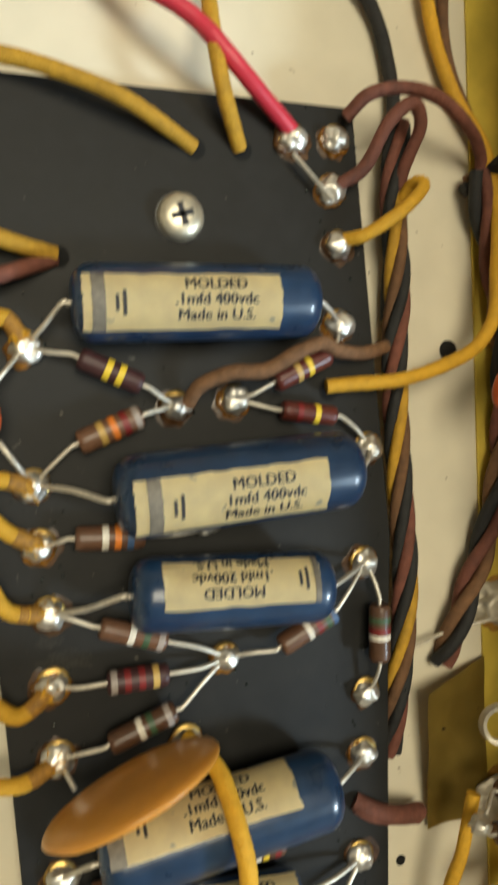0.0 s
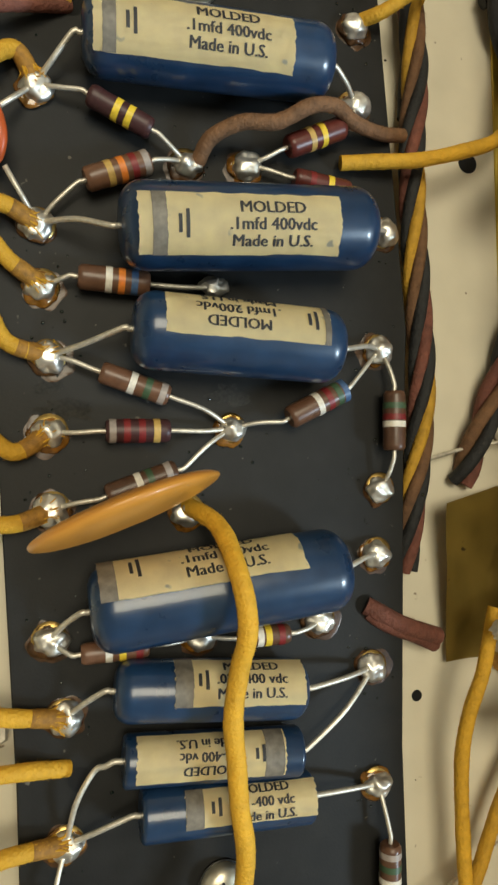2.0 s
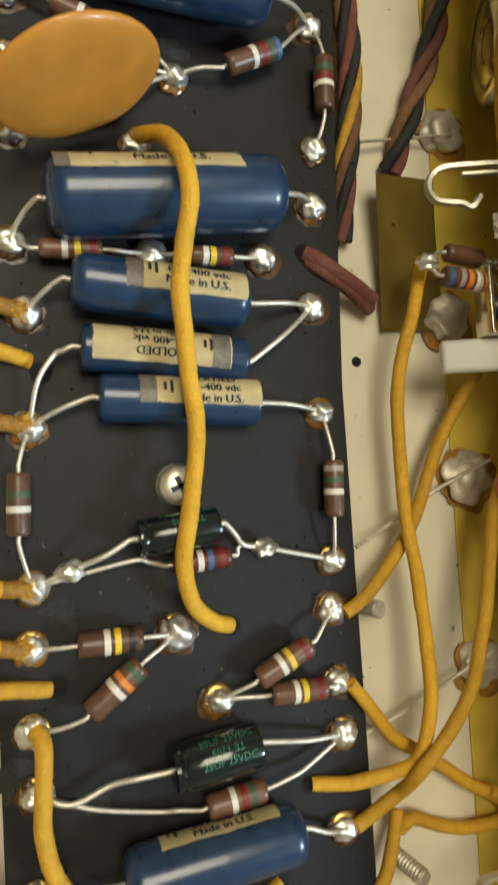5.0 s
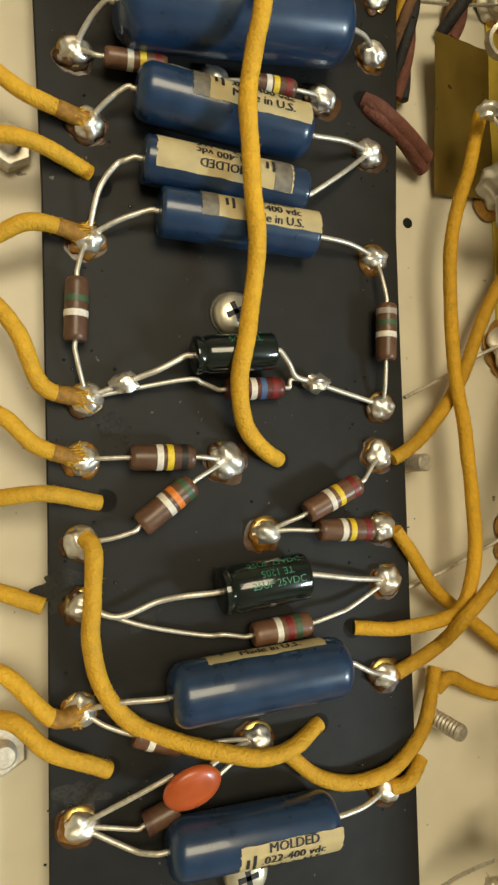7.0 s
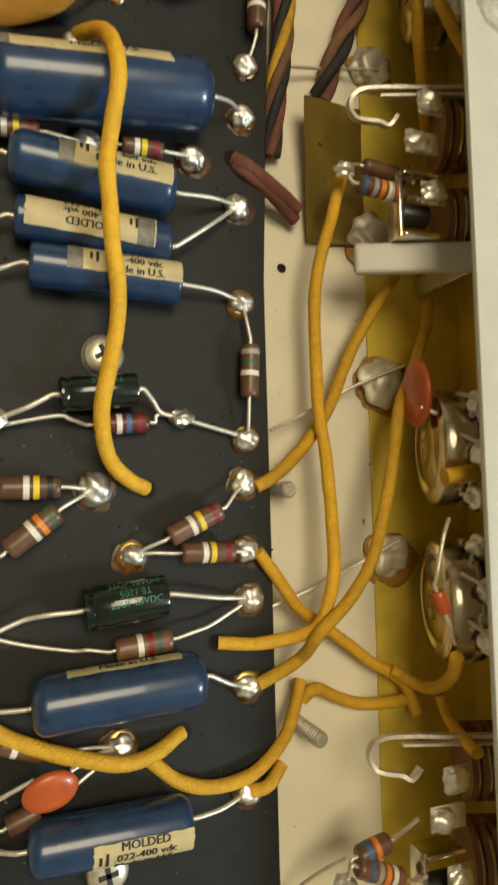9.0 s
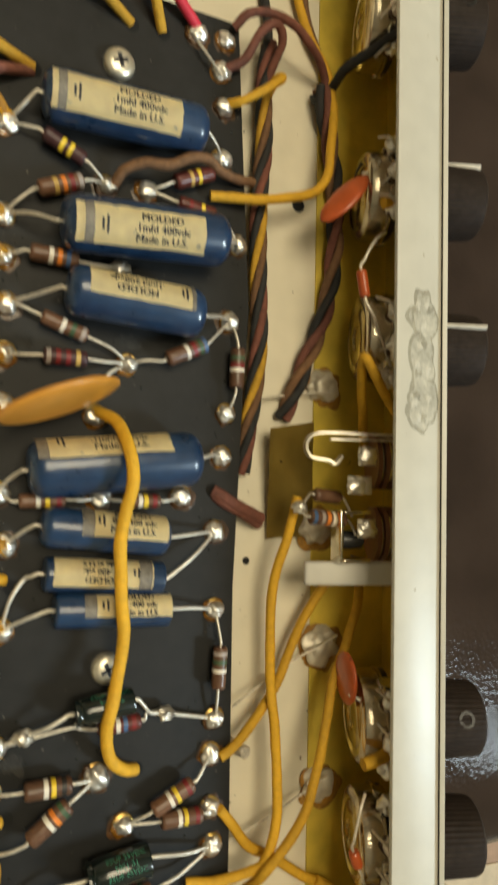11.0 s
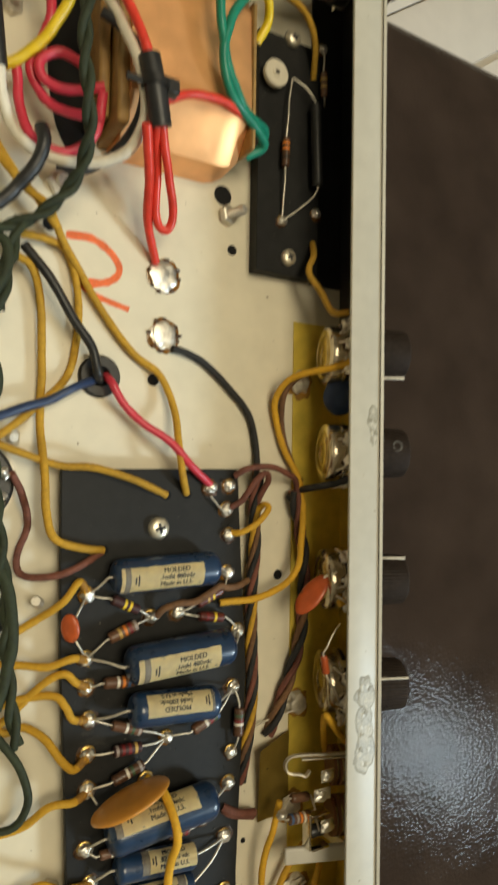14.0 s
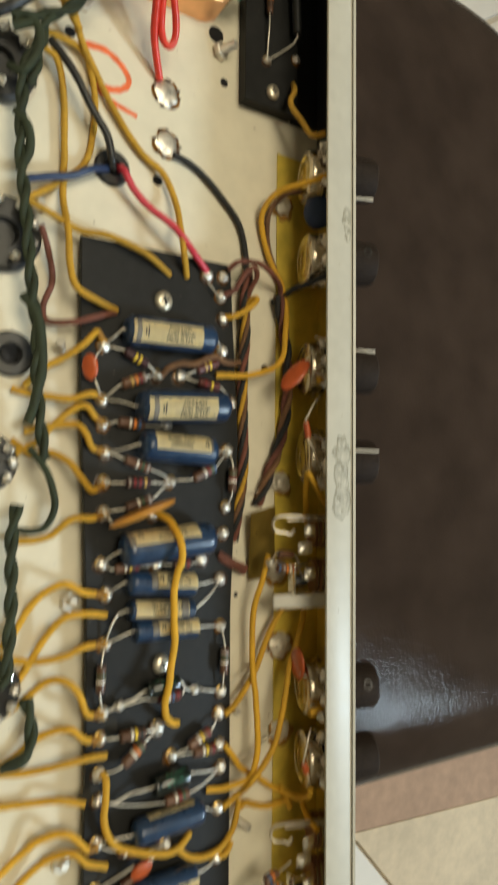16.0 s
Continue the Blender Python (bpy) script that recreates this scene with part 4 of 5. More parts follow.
def bare_wire(pts):
    ob = thing("bare_wire", pts[0], "thin bare tinned ground wire soldered at its ends", "wire", "bare ground wires")
    part("strand", tube(pts, 0.35, 6, 1.5), TIN, ob)


def cable_tie(p):
    ob = thing("cable_tie", p, "black nylon cable tie round red wires", "cable tie")
    x, y, z = p
    part("head", slab((x + 3, y - 2, z - 2), (x + 7, y + 2.5, z + 2), 0.4, 1), BLACKP, ob)
    part("strap", move(lathe((0, 0, -1.2), (0, 0, 1), [(0, 4.2), (2.4, 4.2), (2.4, 3.6), (0, 3.6), (0, 4.2)], 28), Matrix.Translation(p) @ Matrix.Rotation(radians(90), 4, "X")), BLACKP, ob)
    part("tail", slab((x - 9, y - 1, z - 0.5), (x - 3.5, y + 1, z + 0.5), 0.2, 1), BLACKP, ob)


room()
ottoman()
chassis()
lights()


# ---- eyelets of the main board ----
board = main_board()
eyelet(board, -27.8, 49.3, 2.5, 1)
eyelet(board, -6.2, 40.1, 2.5, 2)
eyelet(board, 3.3, 40.7, 2.5, 3)
eyelet(board, -27.7, 29.3, 2.5, 4)
eyelet(board, -27.2, 20.5, 2.5, 5)
eyelet(board, -26.5, 10.4, 2.5, 6)
eyelet(board, 0, 0, 2.4, 7)
eyelet(board, -26.8, -29.4, 2.5, 8)
eyelet(board, 25, 12.7, 2.5, 9)
eyelet(board, 24.7, -9.8, 2.5, 10)
eyelet(board, 23.8, -20.2, 2.5, 11)
eyelet(board, 22.5, -38.1, 2.5, 12)
eyelet(board, 22.8, -56.5, 2.5, 13)
eyelet(board, -24.9, -40.3, 2.5, 14)
eyelet(board, -24.9, -57.8, 2.5, 15)
eyelet(board, 23.5, -81.9, 2.5, 16)
eyelet(board, 22.8, -89.9, 2.5, 17)
eyelet(board, 22.9, -102.2, 2.5, 18)
eyelet(board, -25.8, -90.4, 2.5, 19)
eyelet(board, -4.2, -90.7, 2.9, 20)
eyelet(board, 2.2, -102.2, 2.5, 21)
eyelet(board, -25.2, -81.6, 2.5, 22)
eyelet(board, 23.7, -110.9, 2.5, 23)
eyelet(board, 22.7, -126.3, 2.5, 24)
eyelet(board, -26.3, -126, 2.5, 25)
eyelet(board, 22.2, -144.5, 2.5, 26)
eyelet(board, -26.6, -141.8, 2.5, 27)
eyelet(board, -26.1, -102.4, 2.5, 28)
eyelet(board, 22.4, 83, 2.5, 29)
eyelet(board, 22.4, 65.8, 2.5, 30)
eyelet(board, 21.4, 74.8, 2.6, 31)
eyelet(board, 14.7, 82.5, 2.6, 32)
eyelet(board, 21.8, 52.6, 2.6, 33)
eyelet(board, 26.5, 32, 2.6, 34)
eyelet(board, -26.4, -0.3, 2.6, 35)
eyelet(board, -26.2, -11.3, 2.6, 36)
eyelet(board, -6.9, -12.3, 2.6, 37)
eyelet(board, 13.6, -29.9, 2.6, 38)
eyelet(board, -5.5, -30.4, 2.6, 39)
eyelet(board, -25.9, -111.4, 2.6, 40)
eyelet(board, 0.2, -133.6, 2.6, 41)
eyelet(board, 21.6, -163.5, 2.6, 42)

# ---- resistors ----
resistor((-20.5, 47.4, 3.5), (-11.7, 43.3, 3.5), [(0.12, "violet"), (0.45, "yellow"), (0.65, "yellow")], [(-27.8, 49.3, 1)], [(-6.2, 40.1, 1)], 1.6, body=BAND["violet"])
resistor((-21.1, 35.1, 3.2), (-12, 38.7, 3.2), [(0.36, "gold"), (0.55, "orange"), (0.73, "red"), (0.92, "grey")], [(-27.7, 29.3, 1)], [(-6.2, 40.1, 1)], 1.8)
resistor((9.3, 43.2, 3), (18.7, 47.5, 3), [(0.38, "gold"), (0.58, "yellow")], [(3.3, 40.7, 1)], [(21.8, 52.6, 1)], 1.8, body=REDBODY)
resistor((10.5, 38.8, 2.4), (19.7, 37.5, 2.4), [(0.3, "red"), (0.62, "yellow")], [(3.3, 40.7, 1)], [(26.5, 32, 1)], 1.6, body=REDBODY)
resistor((-22.3, 21.4, 3), (-12.3, 20.8, 3), [(0.42, "white"), (0.6, "orange"), (0.78, "blue")], [(-27.2, 20.5, 1)], [(-1.4, 21.3, 1.6)], 1.8)
resistor((-19.4, 8, 3), (-9.8, 4.6, 3), [(0.46, "white"), (0.68, "green"), (0.9, "grey")], [(-26.5, 10.4, 1)], [(0, 0, 1)], 1.6)
resistor((-18.8, -0.4, 3), (-9.7, -0.4, 3), [(0.1, "grey"), (0.32, "red"), (0.55, "red"), (0.78, "gold")], [(-26.4, -0.3, 1)], [(0, 0, 1)], 1.7, body=BAND["violet"])
resistor((-18.8, -9.6, 3), (-8.8, -6.2, 3), [(0.46, "white"), (0.62, "green"), (0.88, "grey")], [(-26.2, -11.3, 1)], [(0, 0, 1)], 1.7)
resistor((8.4, 1.3, 3.5), (17.4, 5.6, 3.5), [(0.5, "white"), (0.68, "red"), (0.85, "green"), (0.97, "blue")], [(0, 0, 1)], [(25, 12.7, 1)], 1.8)
resistor((26.4, 5.6, 3), (26.1, -3.8, 3), [(0.25, "green"), (0.44, "red"), (0.56, "white")], [(25, 12.7, 1)], [(24.7, -9.8, 1)], 1.8)
resistor((-22.6, -31.2, 3.2), (-13.3, -30.9, 3.2), [(0.4, "white"), (0.6, "yellow"), (0.85, "red")], [(-26.8, -29.4, 1)], [(-5.5, -30.4, 1)], 1.5)
resistor((0.4, -31, 3.2), (7.7, -31, 3.2), [(0.35, "white"), (0.52, "yellow"), (0.8, "red")], [(-5.5, -30.4, 1)], [(13.6, -29.9, 1)], 1.5)
resistor((-26.6, -64.6, 2.8), (-26.9, -73.7, 2.8), [(0.35, "green"), (0.58, "white")], [(-24.9, -57.8, 1)], [(-25.2, -81.6, 1)], 1.7)
resistor((23.7, -65, 2.8), (23.3, -74.5, 2.8), [(0.15, "grey"), (0.35, "green"), (0.56, "white")], [(22.8, -56.5, 1)], [(23.5, -81.9, 1)], 1.7)
resistor((-4.5, -80, 2.2), (4.9, -79.5, 2.2), [(0.45, "white"), (0.62, "blue"), (0.82, "red")], [(-11.2, -78.8, 3), (-25.2, -81.6, 1)], [(8, -78, 2.2), (23.5, -81.9, 1)], 1.7, body=REDBODY)
resistor((-19.3, -90.4, 3), (-9.8, -90.4, 3), [(0.44, "white"), (0.6, "yellow"), (0.82, "black")], [(-25.8, -90.4, 1)], [(-4.2, -90.7, 1)], 1.9)
resistor((-17.9, -100.3, 3.2), (-10.2, -94.3, 3.2), [(0.5, "white"), (0.66, "orange"), (0.86, "green")], [(-26.1, -102.4, 1)], [(-4.2, -90.7, 1)], 1.9)
resistor((8.2, -99.3, 3.2), (17.4, -94.8, 3.2), [(0.42, "white"), (0.58, "yellow"), (0.85, "red")], [(2.2, -102.2, 1)], [(22.8, -89.9, 1)], 1.8)
resistor((10.3, -102.1, 2.8), (19.9, -102.3, 2.8), [(0.42, "white"), (0.57, "yellow"), (0.85, "red")], [(2.2, -102.2, 1)], [(22.9, -102.2, 1)], 1.8)
resistor((-1, -117.5, 2.6), (8.5, -116.5, 2.6), [(0.42, "white"), (0.6, "red"), (0.75, "green")], [(-8.4, -117, 1.6), (-17.8, -114.7, 1.6), (-25.9, -111.4, 1)], [(16.2, -114.6, 2), (23.7, -110.9, 1)], 1.9)
resistor((-17.5, -142.6, 2.4), (-12.8, -140.9, 2.4), [(0.1, "brown")], [(-26.6, -141.8, 1)], [(-6.9, -137.9, 2), (0.2, -133.6, 1)], 1.7)
resistor((-18.9, -129.9, 2.4), (-12.1, -132.3, 2.4), [(0.35, "white")], [(-26.3, -126, 1)], [(0.2, -133.6, 1)], 1.7)

# ---- capacitors ----
capacitor((-21.4, 54.7, 5.7), (15.4, 55.4, 5.6), 5.55, (0.033, 0.8, 0.535, 0.17), 9, 43, False, ("MOLDED", ".1mfd 400vdc", "Made in U.S."), [(-27.8, 49.3, 1)], [(21.8, 52.6, 1)], (0.066, 0.115), size=2.25, shift=0.4)
capacitor((-16.9, 27.2, 8.1), (20.3, 29.4, 8.3), 6.0, (0.052, 0.806, 0.54, 0.21), 15, 41, False, ("MOLDED", ".1mfd 400vdc", "Made in U.S."), [(-27.7, 29.3, 1)], [(26.5, 32, 1)], (0.1, 0.152), size=2.3)
capacitor((-15.4, 13.3, 7.7), (15.0, 11.4, 8.0), 5.4, (0.13, 0.885, 0.455, 0.8), -28, 38, True, ("MOLDED", ".1mfd 200vdc", "Made in U.S."), [(-26.5, 10.4, 1)], [(25, 12.7, 1)], (0.855, 0.885), size=2.2, shift=0.6)
capacitor((-21.5, -24.8, 6.3), (15.6, -21.1, 6.3), 6.1, (0.05, 0.794, 0.5, 0.17), -61, 42, False, ("MOLDED", ".1mfd 400vdc", "Made in U.S."), [(-26.8, -29.4, 1)], [(23.8, -20.2, 1)], (0.04, 0.1), size=2.3, shift=-0.2)
capacitor((-18.3, -36.2, 4.6), (9.4, -38.9, 4.6), 4.3, (0.28, 0.955, 0.67, 0.42), -35, 48, False, ("MOLDED", ".022 400 vdc", "Made in U.S."), [(-24.9, -40.3, 1)], [(22.5, -38.1, 1)], (0.28, 0.37), size=2.0)
capacitor((-17.2, -46.2, 3.8), (8.6, -48.2, 3.8), 3.6, (0.06, 0.88, 0.45, 0.73), -22, 56, True, ("MOLDED", ".01-400 vdc", "Made in U.S."), [(-21, -47.3, 3), (-23.5, -51.4, 3), (-24.9, -57.8, 1)], [(22.5, -38.1, 1)], (0.76, 0.87), size=1.85, dome=0.2)
capacitor((-14.9, -53.9, 3.9), (10.2, -55.1, 3.9), 3.7, (0.23, 0.99, 0.68, 0.4), -26, 40, False, ("MOLDED", ".01-400 vdc", "Made in U.S."), [(-24.9, -57.8, 1)], [(22.8, -56.5, 1)], (0.23, 0.33), size=1.85, dome=0.2)
capacitor((-14.3, -124.5, 4.9), (13.5, -122.8, 4.9), 4.6, (0.2, 0.86, 0.55, 0.27), -102, 38, False, ("MOLDED", ".022-400 vdc", "Made in U.S."), [(-26.3, -126, 1)], [(22.7, -126.3, 1)], size=1.9)
capacitor((-14.8, -145.8, 4.5), (11.0, -145.6, 4.5), 4.25, (0.37, 0.98, 0.68, 0.43), 24, 34, False, ("MOLDED", ".022-400 vdc", "Made in U.S."), [(-19.5, -145.6, 2.4), (-26.6, -141.8, 1)], [(22.2, -144.5, 1)], size=1.9)
electrolytic((-10.1, -75.4, 4.6), (2.5, -74.2, 4.6), 2.9, [(-18.7, -79, 3), (-25.2, -81.6, 1)], [(7, -77.8, 3), (10.8, -78.7, 2.4), (23.5, -81.9, 1)], ("25UF 25VDC", "TE 1205"))
electrolytic((-6.3, -110.4, 3.8), (7.4, -108.9, 3.8), 3.6, [(-15.4, -111.4, 2.4), (-21.1, -113.2, 2), (-25.9, -111.4, 1)], [(23.7, -110.9, 1)], ("25UF 25VDC", "TE 1205", "25UF 25VDC"))

# ---- screws and bolts ----
screw(-4.2, 68.9, 0.4, 3.6, 15)
screw(-2.6, -67.8, 0.4, 3.4, 25)
screw(-2.2, -153, 0.4, 3.4, 10)
stud(30.7304, -91.5207, -6.5, 7, 1.6, (0.2, 0, 1), nut=False)
stud(34.8919, -136.563, -6.5, 8, 1.6, (0.3, -0.2, 1), nut=False)
stud(-40.8, 46.3, -6.5, 8, 1.7, (-0.35, 0.3, 1), nut=False)
stud(22.7631, 181.371, -6.5, 9, 1.9, (0.45, 0.1, 1))

# ---- cloth wires over the board ----
wire([(-7, -11.5, 1.5), (-3.8, -14.3, 8), (-2.5, -20.2, 14), (-1.9, -26.6, 15.5), (-2.6, -32.7, 13), (-3.4, -39.1, 12), (-2.9, -44.7, 11), (-2.3, -51.2, 10.5), (-1.3, -57.8, 9), (-1.3, -65.3, 7), (-3.2, -73.6, 8.5), (-3.6, -79.6, 6.5), (-2.1, -85.8, 4.5), (1.4, -89.4, 2.6), (4.7, -90.9, 0.1)], MUSTARD, 1.35)
wire([(-25.8, -101.6, 2.5), (-24.7, -103.4, 4), (-24.8, -110.2, 5), (-25, -115.9, 4), (-23.4, -122.5, 3.5), (-19.6, -127.7, 3), (-13.9, -130.9, 3.2), (-7.3, -133.2, 4), (-0.3, -135.2, 4), (5.7, -134.9, 2.5), (10.8, -133.1, 0)], MUSTARD, 1.3)
wire([(4.6, -136.3, 1.5), (9.8, -140.6, 1.5), (15.7, -142.4, 1.5), (23, -141.3, 1.5), (29.5, -137.1, 0), (33.1, -131.5, -2), (34.8, -127.4, -3)], MUSTARD, 1.2)
wire([(22.4, -144.4, 1.5), (25.9, -143.9, 1.8), (29.1, -141, 0.5)], MUSTARD, 1.2)
wire([(24.7, -91.1, 1.5), (27.8, -89.4, 1.5), (33.9, -84.7, 0), (40.2, -77.3, -1), (45.3, -66.8, -1), (49.7, -58.8, -1), (55.6, -48.7, 2)], MUSTARD, 1.2)
wire([(43.1, -29.8, 4), (40.2, -40.2, 4), (37.8, -50.2, 2), (37.7, -60.5, 1), (37.9, -73.1, 1), (38.6, -83.6, 2), (39.2, -95.9, 3), (39, -107.9, 3.5), (36.1, -115.5, 4), (32.7, -117.8, 3), (24.7, -118.9, 1.5), (17.5, -118.5, 0)], MUSTARD, 1.2)
wire([(25, -102.6, 1.5), (28.6, -107.4, 1), (33.5, -113.8, 0), (40.4, -118.5, -2), (49.5, -125.6, -3), (57, -130.4, -3), (59.7, -136.8, -2)], MUSTARD, 1.2)
wire([(24.3, -126.3, 1.5), (32.6, -123, 1), (34.7, -117.1, 6), (41.1, -111.7, 6), (45.8, -103.5, 6.5), (50, -90.5, 6), (53.6, -76, 5), (58.8, -67, 3), (62.6, -58.5, 2), (64.5, -53, 0)], MUSTARD, 1.2)
wire([(35.3, -131.7, -4), (37.7, -129.7, -3), (43.6, -132.5, -4), (49.8, -134.4, -4), (60.7, -134.2, -3)], MUSTARD, 1.2)
wire([(-4.6, 40.1, 1.4), (-2.9, 43, 4), (1.2, 44.7, 6), (6.4, 44.9, 7), (11.6, 47.4, 8), (16.4, 49.1, 6), (20.3, 48.1, 4), (25.4, 47.8, 2), (30.8, 49, 0)], BROWN, 1.15, "brown cloth-covered hook-up wire")

# ---- wires between the board, the controls and the chassis ----
wire([(60.5, 127.4, 22), (54.5, 125.4, 15), (46.4, 122.6, 4), (43, 115.3, -2), (44.3, 107.4, -4), (48.1, 96.1, -4), (54, 85.7, -3), (54.3, 73.1, 0), (52.4, 62, 2), (51.2, 54.5, 2.5), (47.6, 49.3, 3), (41, 45.9, 4), (31.8, 43.2, 4), (18.7, 42.3, 1.5)], MUSTARD, 1.2)
wire([(61.9, 127, 6), (52.2, 124, 0), (47.7, 116.4, -4), (47.9, 103.9, -5), (51.4, 92.5, -4.5), (54.4, 85.8, -4.5), (54.2, 73.1, -4.5)], BROWN, 1.1, "brown cloth-covered hook-up wire")
wire([(23.9, 86.4, 1.5), (26.9, 88.9, 5), (34.8, 89.6, 6), (44, 87.7, 4), (52.6, 83.7, -2), (53.7, 75, -4)], MAROON, 1.1, "maroon cloth-covered hook-up wire")
wire([(22.3, 75, 1.5), (26.3, 77.9, 3), (29.5, 84.2, 6), (33.8, 87.4, 6), (36.3, 84.6, 4), (35.1, 78.3, 0), (35, 70.9, -3)], MAROON, 1.1, "maroon cloth-covered hook-up wire")
wire([(22.9, 66.3, 1.5), (25.9, 66.7, 4), (30.9, 70, 6), (35.8, 74.6, 5), (35.6, 76, 2), (35, 72.7, -2)], MUSTARD, 1.1)
wire([(-56.6, 95.8, 2), (-48.2, 92.6, 2), (-37.5, 89.3, 1), (-28.7, 88.9, 3), (-20.9, 87.2, 4), (-11.2, 83.8, 4), (-1.5, 79.8, 0)], OCHRE, 1.2)
wire([(-59.3, 179.9, 6), (-50.4, 172, 4), (-44.3, 167.2, 6), (-38.9, 161.6, 0), (-32.3, 152.6, -3), (-24.3, 140.9, -4), (-12.8, 127.2, -4), (-3, 119.9, -3), (1.6, 108, -1), (1.3, 95.5, 4), (2.3, 86.3, 5), (6.1, 80.2, 0)], OCHRE, 1.25)
wire([(-51.1, 159.9, -2), (-39.6, 159.5, -3), (-34.9, 155.9, -4), (-31.9, 146.6, -4), (-31.1, 132.6, -5), (-33.4, 119.3, -5), (-38.8, 111.9, -5), (-48.1, 103.3, -3), (-56.4, 97, 0)], OCHRE, 1.2)
wire([(-52.1, 152.5, 0), (-46.9, 149.5, 0), (-43.5, 140.6, -3), (-42.3, 120.9, -4), (-42.6, 102, -3), (-42.3, 87.7, 3), (-41.6, 75.8, 4), (-39.3, 67.6, 5), (-31.6, 64.2, 4), (-23, 62.6, 0.2)], OCHRE, 1.25)
wire([(-51.8, 87, 4), (-47.7, 80.2, -1), (-45.3, 71.2, -4), (-48.3, 61.3, -4), (-47, 56.1, -3), (-40, 55.6, 2), (-32.3, 58.1, 4), (-23, 62.1, 0.2)], MAROON, 1.1, "maroon cloth-covered hook-up wire")
wire([(-49.2, 155.8, 0), (-42.1, 146.9, 2), (-34.2, 134.7, 2), (-28.1, 126.7, 1), (-25.5, 118.5, 0), (-23.5, 117.5, -5)], BLACKP, 1.5, "black plastic-covered wire entering a rubber grommet")
wire([(-21.5, 118.6, -5), (-21, 116, 0), (-16.6, 108.7, 1), (-10.3, 103, 2), (-2.1, 97.7, 4), (4.7, 90.3, 5), (14.4, 83.2, 1.2)], REDP, 1.35, "red plastic-covered wire from the grommet to the board")
wire([(-56.8, 103, 2), (-49.5, 106.1, 0), (-40.5, 109.4, -1), (-32.8, 113.8, -1), (-23.8, 117.7, -5)], BLUEP, 1.4, "dark blue plastic-covered wire entering a rubber grommet")
wire([(1.4, 129.8, -4), (6.1, 129.2, -4.5), (14.2, 126.2, -4.5), (23.7, 118.3, -4.5), (32.6, 108.7, -4.5), (36, 97.2, -4.5), (35.5, 83.9, -3), (34.8, 69, -4), (33.4, 54.1, -4)], BLACKCLOTH, 1.25, "black cloth-covered wire on the chassis floor")

# ---- wires leaving the board to the rear of the chassis ----
wire([(-27.8, 49.3, 1), (-30.8, 53.3, 2), (-35.8, 48.1, 4), (-42.2, 43, 0), (-49, 38.6, -2), (-54.2, 32.5, -4)], MUSTARD, 1.2, scorch=True)
wire([(-27.7, 29.3, 1), (-33.2, 30.6, 4), (-39.4, 28.6, 2), (-46.1, 29.3, -1), (-51.5, 29.7, -3), (-58.3, 31.4, -4)], MUSTARD, 1.2, scorch=True)
wire([(-27.2, 20.5, 1), (-31.2, 22.9, 3), (-34.6, 26.2, 4), (-38.6, 25, 2), (-43.7, 20.1, -1), (-49.5, 13.4, -4), (-56.4, 9.2, -4)], MUSTARD, 1.2, scorch=True)
wire([(-26.5, 10.4, 1), (-31.7, 12.1, 3), (-34.4, 16.5, 4), (-37.7, 19.8, 2), (-45.6, 18.9, -2), (-53.8, 16.9, -4)], MUSTARD, 1.2, scorch=True)
wire([(-26.4, -0.3, 1), (-31.3, -3.1, 3), (-35.5, 1, 4), (-39.4, 6.6, 1), (-45.2, 10, -3), (-50.8, 9.1, -4), (-57.9, 13.8, -4)], MUSTARD, 1.2, scorch=True)
wire([(-26.2, -11.3, 1), (-31.1, -13, 3), (-38.4, -13.3, 2), (-44.7, -19.1, -2), (-52.9, -20.7, -4), (-58.4, -20.1, -4)], MUSTARD, 1.2, scorch=True)
wire([(-24.9, -40.3, 1), (-33.3, -38.6, 3), (-40.3, -35.1, 3), (-46.1, -37.9, 0), (-50.8, -43.7, -3), (-55, -51, -4), (-59.4, -56, -4)], MUSTARD, 1.2, scorch=True)
wire([(-24.4, -47.8, 0), (-33.5, -45.7, 4), (-40.1, -46.6, 3), (-45.1, -53.6, -2), (-51.8, -65.4, -4), (-57.2, -71.1, -4)], MUSTARD, 1.2)
wire([(-24.9, -57.8, 1), (-32.9, -57, 3), (-40.1, -60.3, 1), (-50.4, -61.1, -3), (-59.4, -58.8, -4)], MUSTARD, 1.2, scorch=True)
wire([(-25.2, -81.6, 1), (-31.3, -80.2, 3), (-34.8, -72.6, 4), (-39.5, -67.8, 3), (-45, -68.5, -1), (-53.4, -75.5, -4), (-58.8, -78.2, -4)], MUSTARD, 1.2, scorch=True)
wire([(-25.8, -90.4, 1), (-32.1, -88.6, 3), (-38.1, -84, 3), (-46.2, -86.5, -2), (-54.8, -92.8, -4), (-61.8, -95.7, -4)], MUSTARD, 1.2, scorch=True)
wire([(-23.3, -96.8, 0), (-32, -95.2, 3), (-41.1, -96.4, 1), (-51.2, -97.8, -3), (-61.8, -96.1, -4)], MUSTARD, 1.2)
wire([(-31.3, -110.9, 2), (-38.8, -108.1, 1), (-47.2, -108.4, -3), (-59.7, -107.4, -4)], MUSTARD, 1.2)
wire([(-26.3, -126, 1), (-30.3, -125.8, 3), (-37.3, -118.8, 3), (-45.5, -120.1, -1), (-52, -125.5, -4), (-59, -130.5, -4)], MUSTARD, 1.2, scorch=True)
wire([(-22.3, -135.2, 0), (-30.5, -129.9, 4), (-36.1, -125.4, 3), (-43.2, -128, -2), (-50, -133.4, -4), (-55.2, -138.9, -4)], MUSTARD, 1.2)

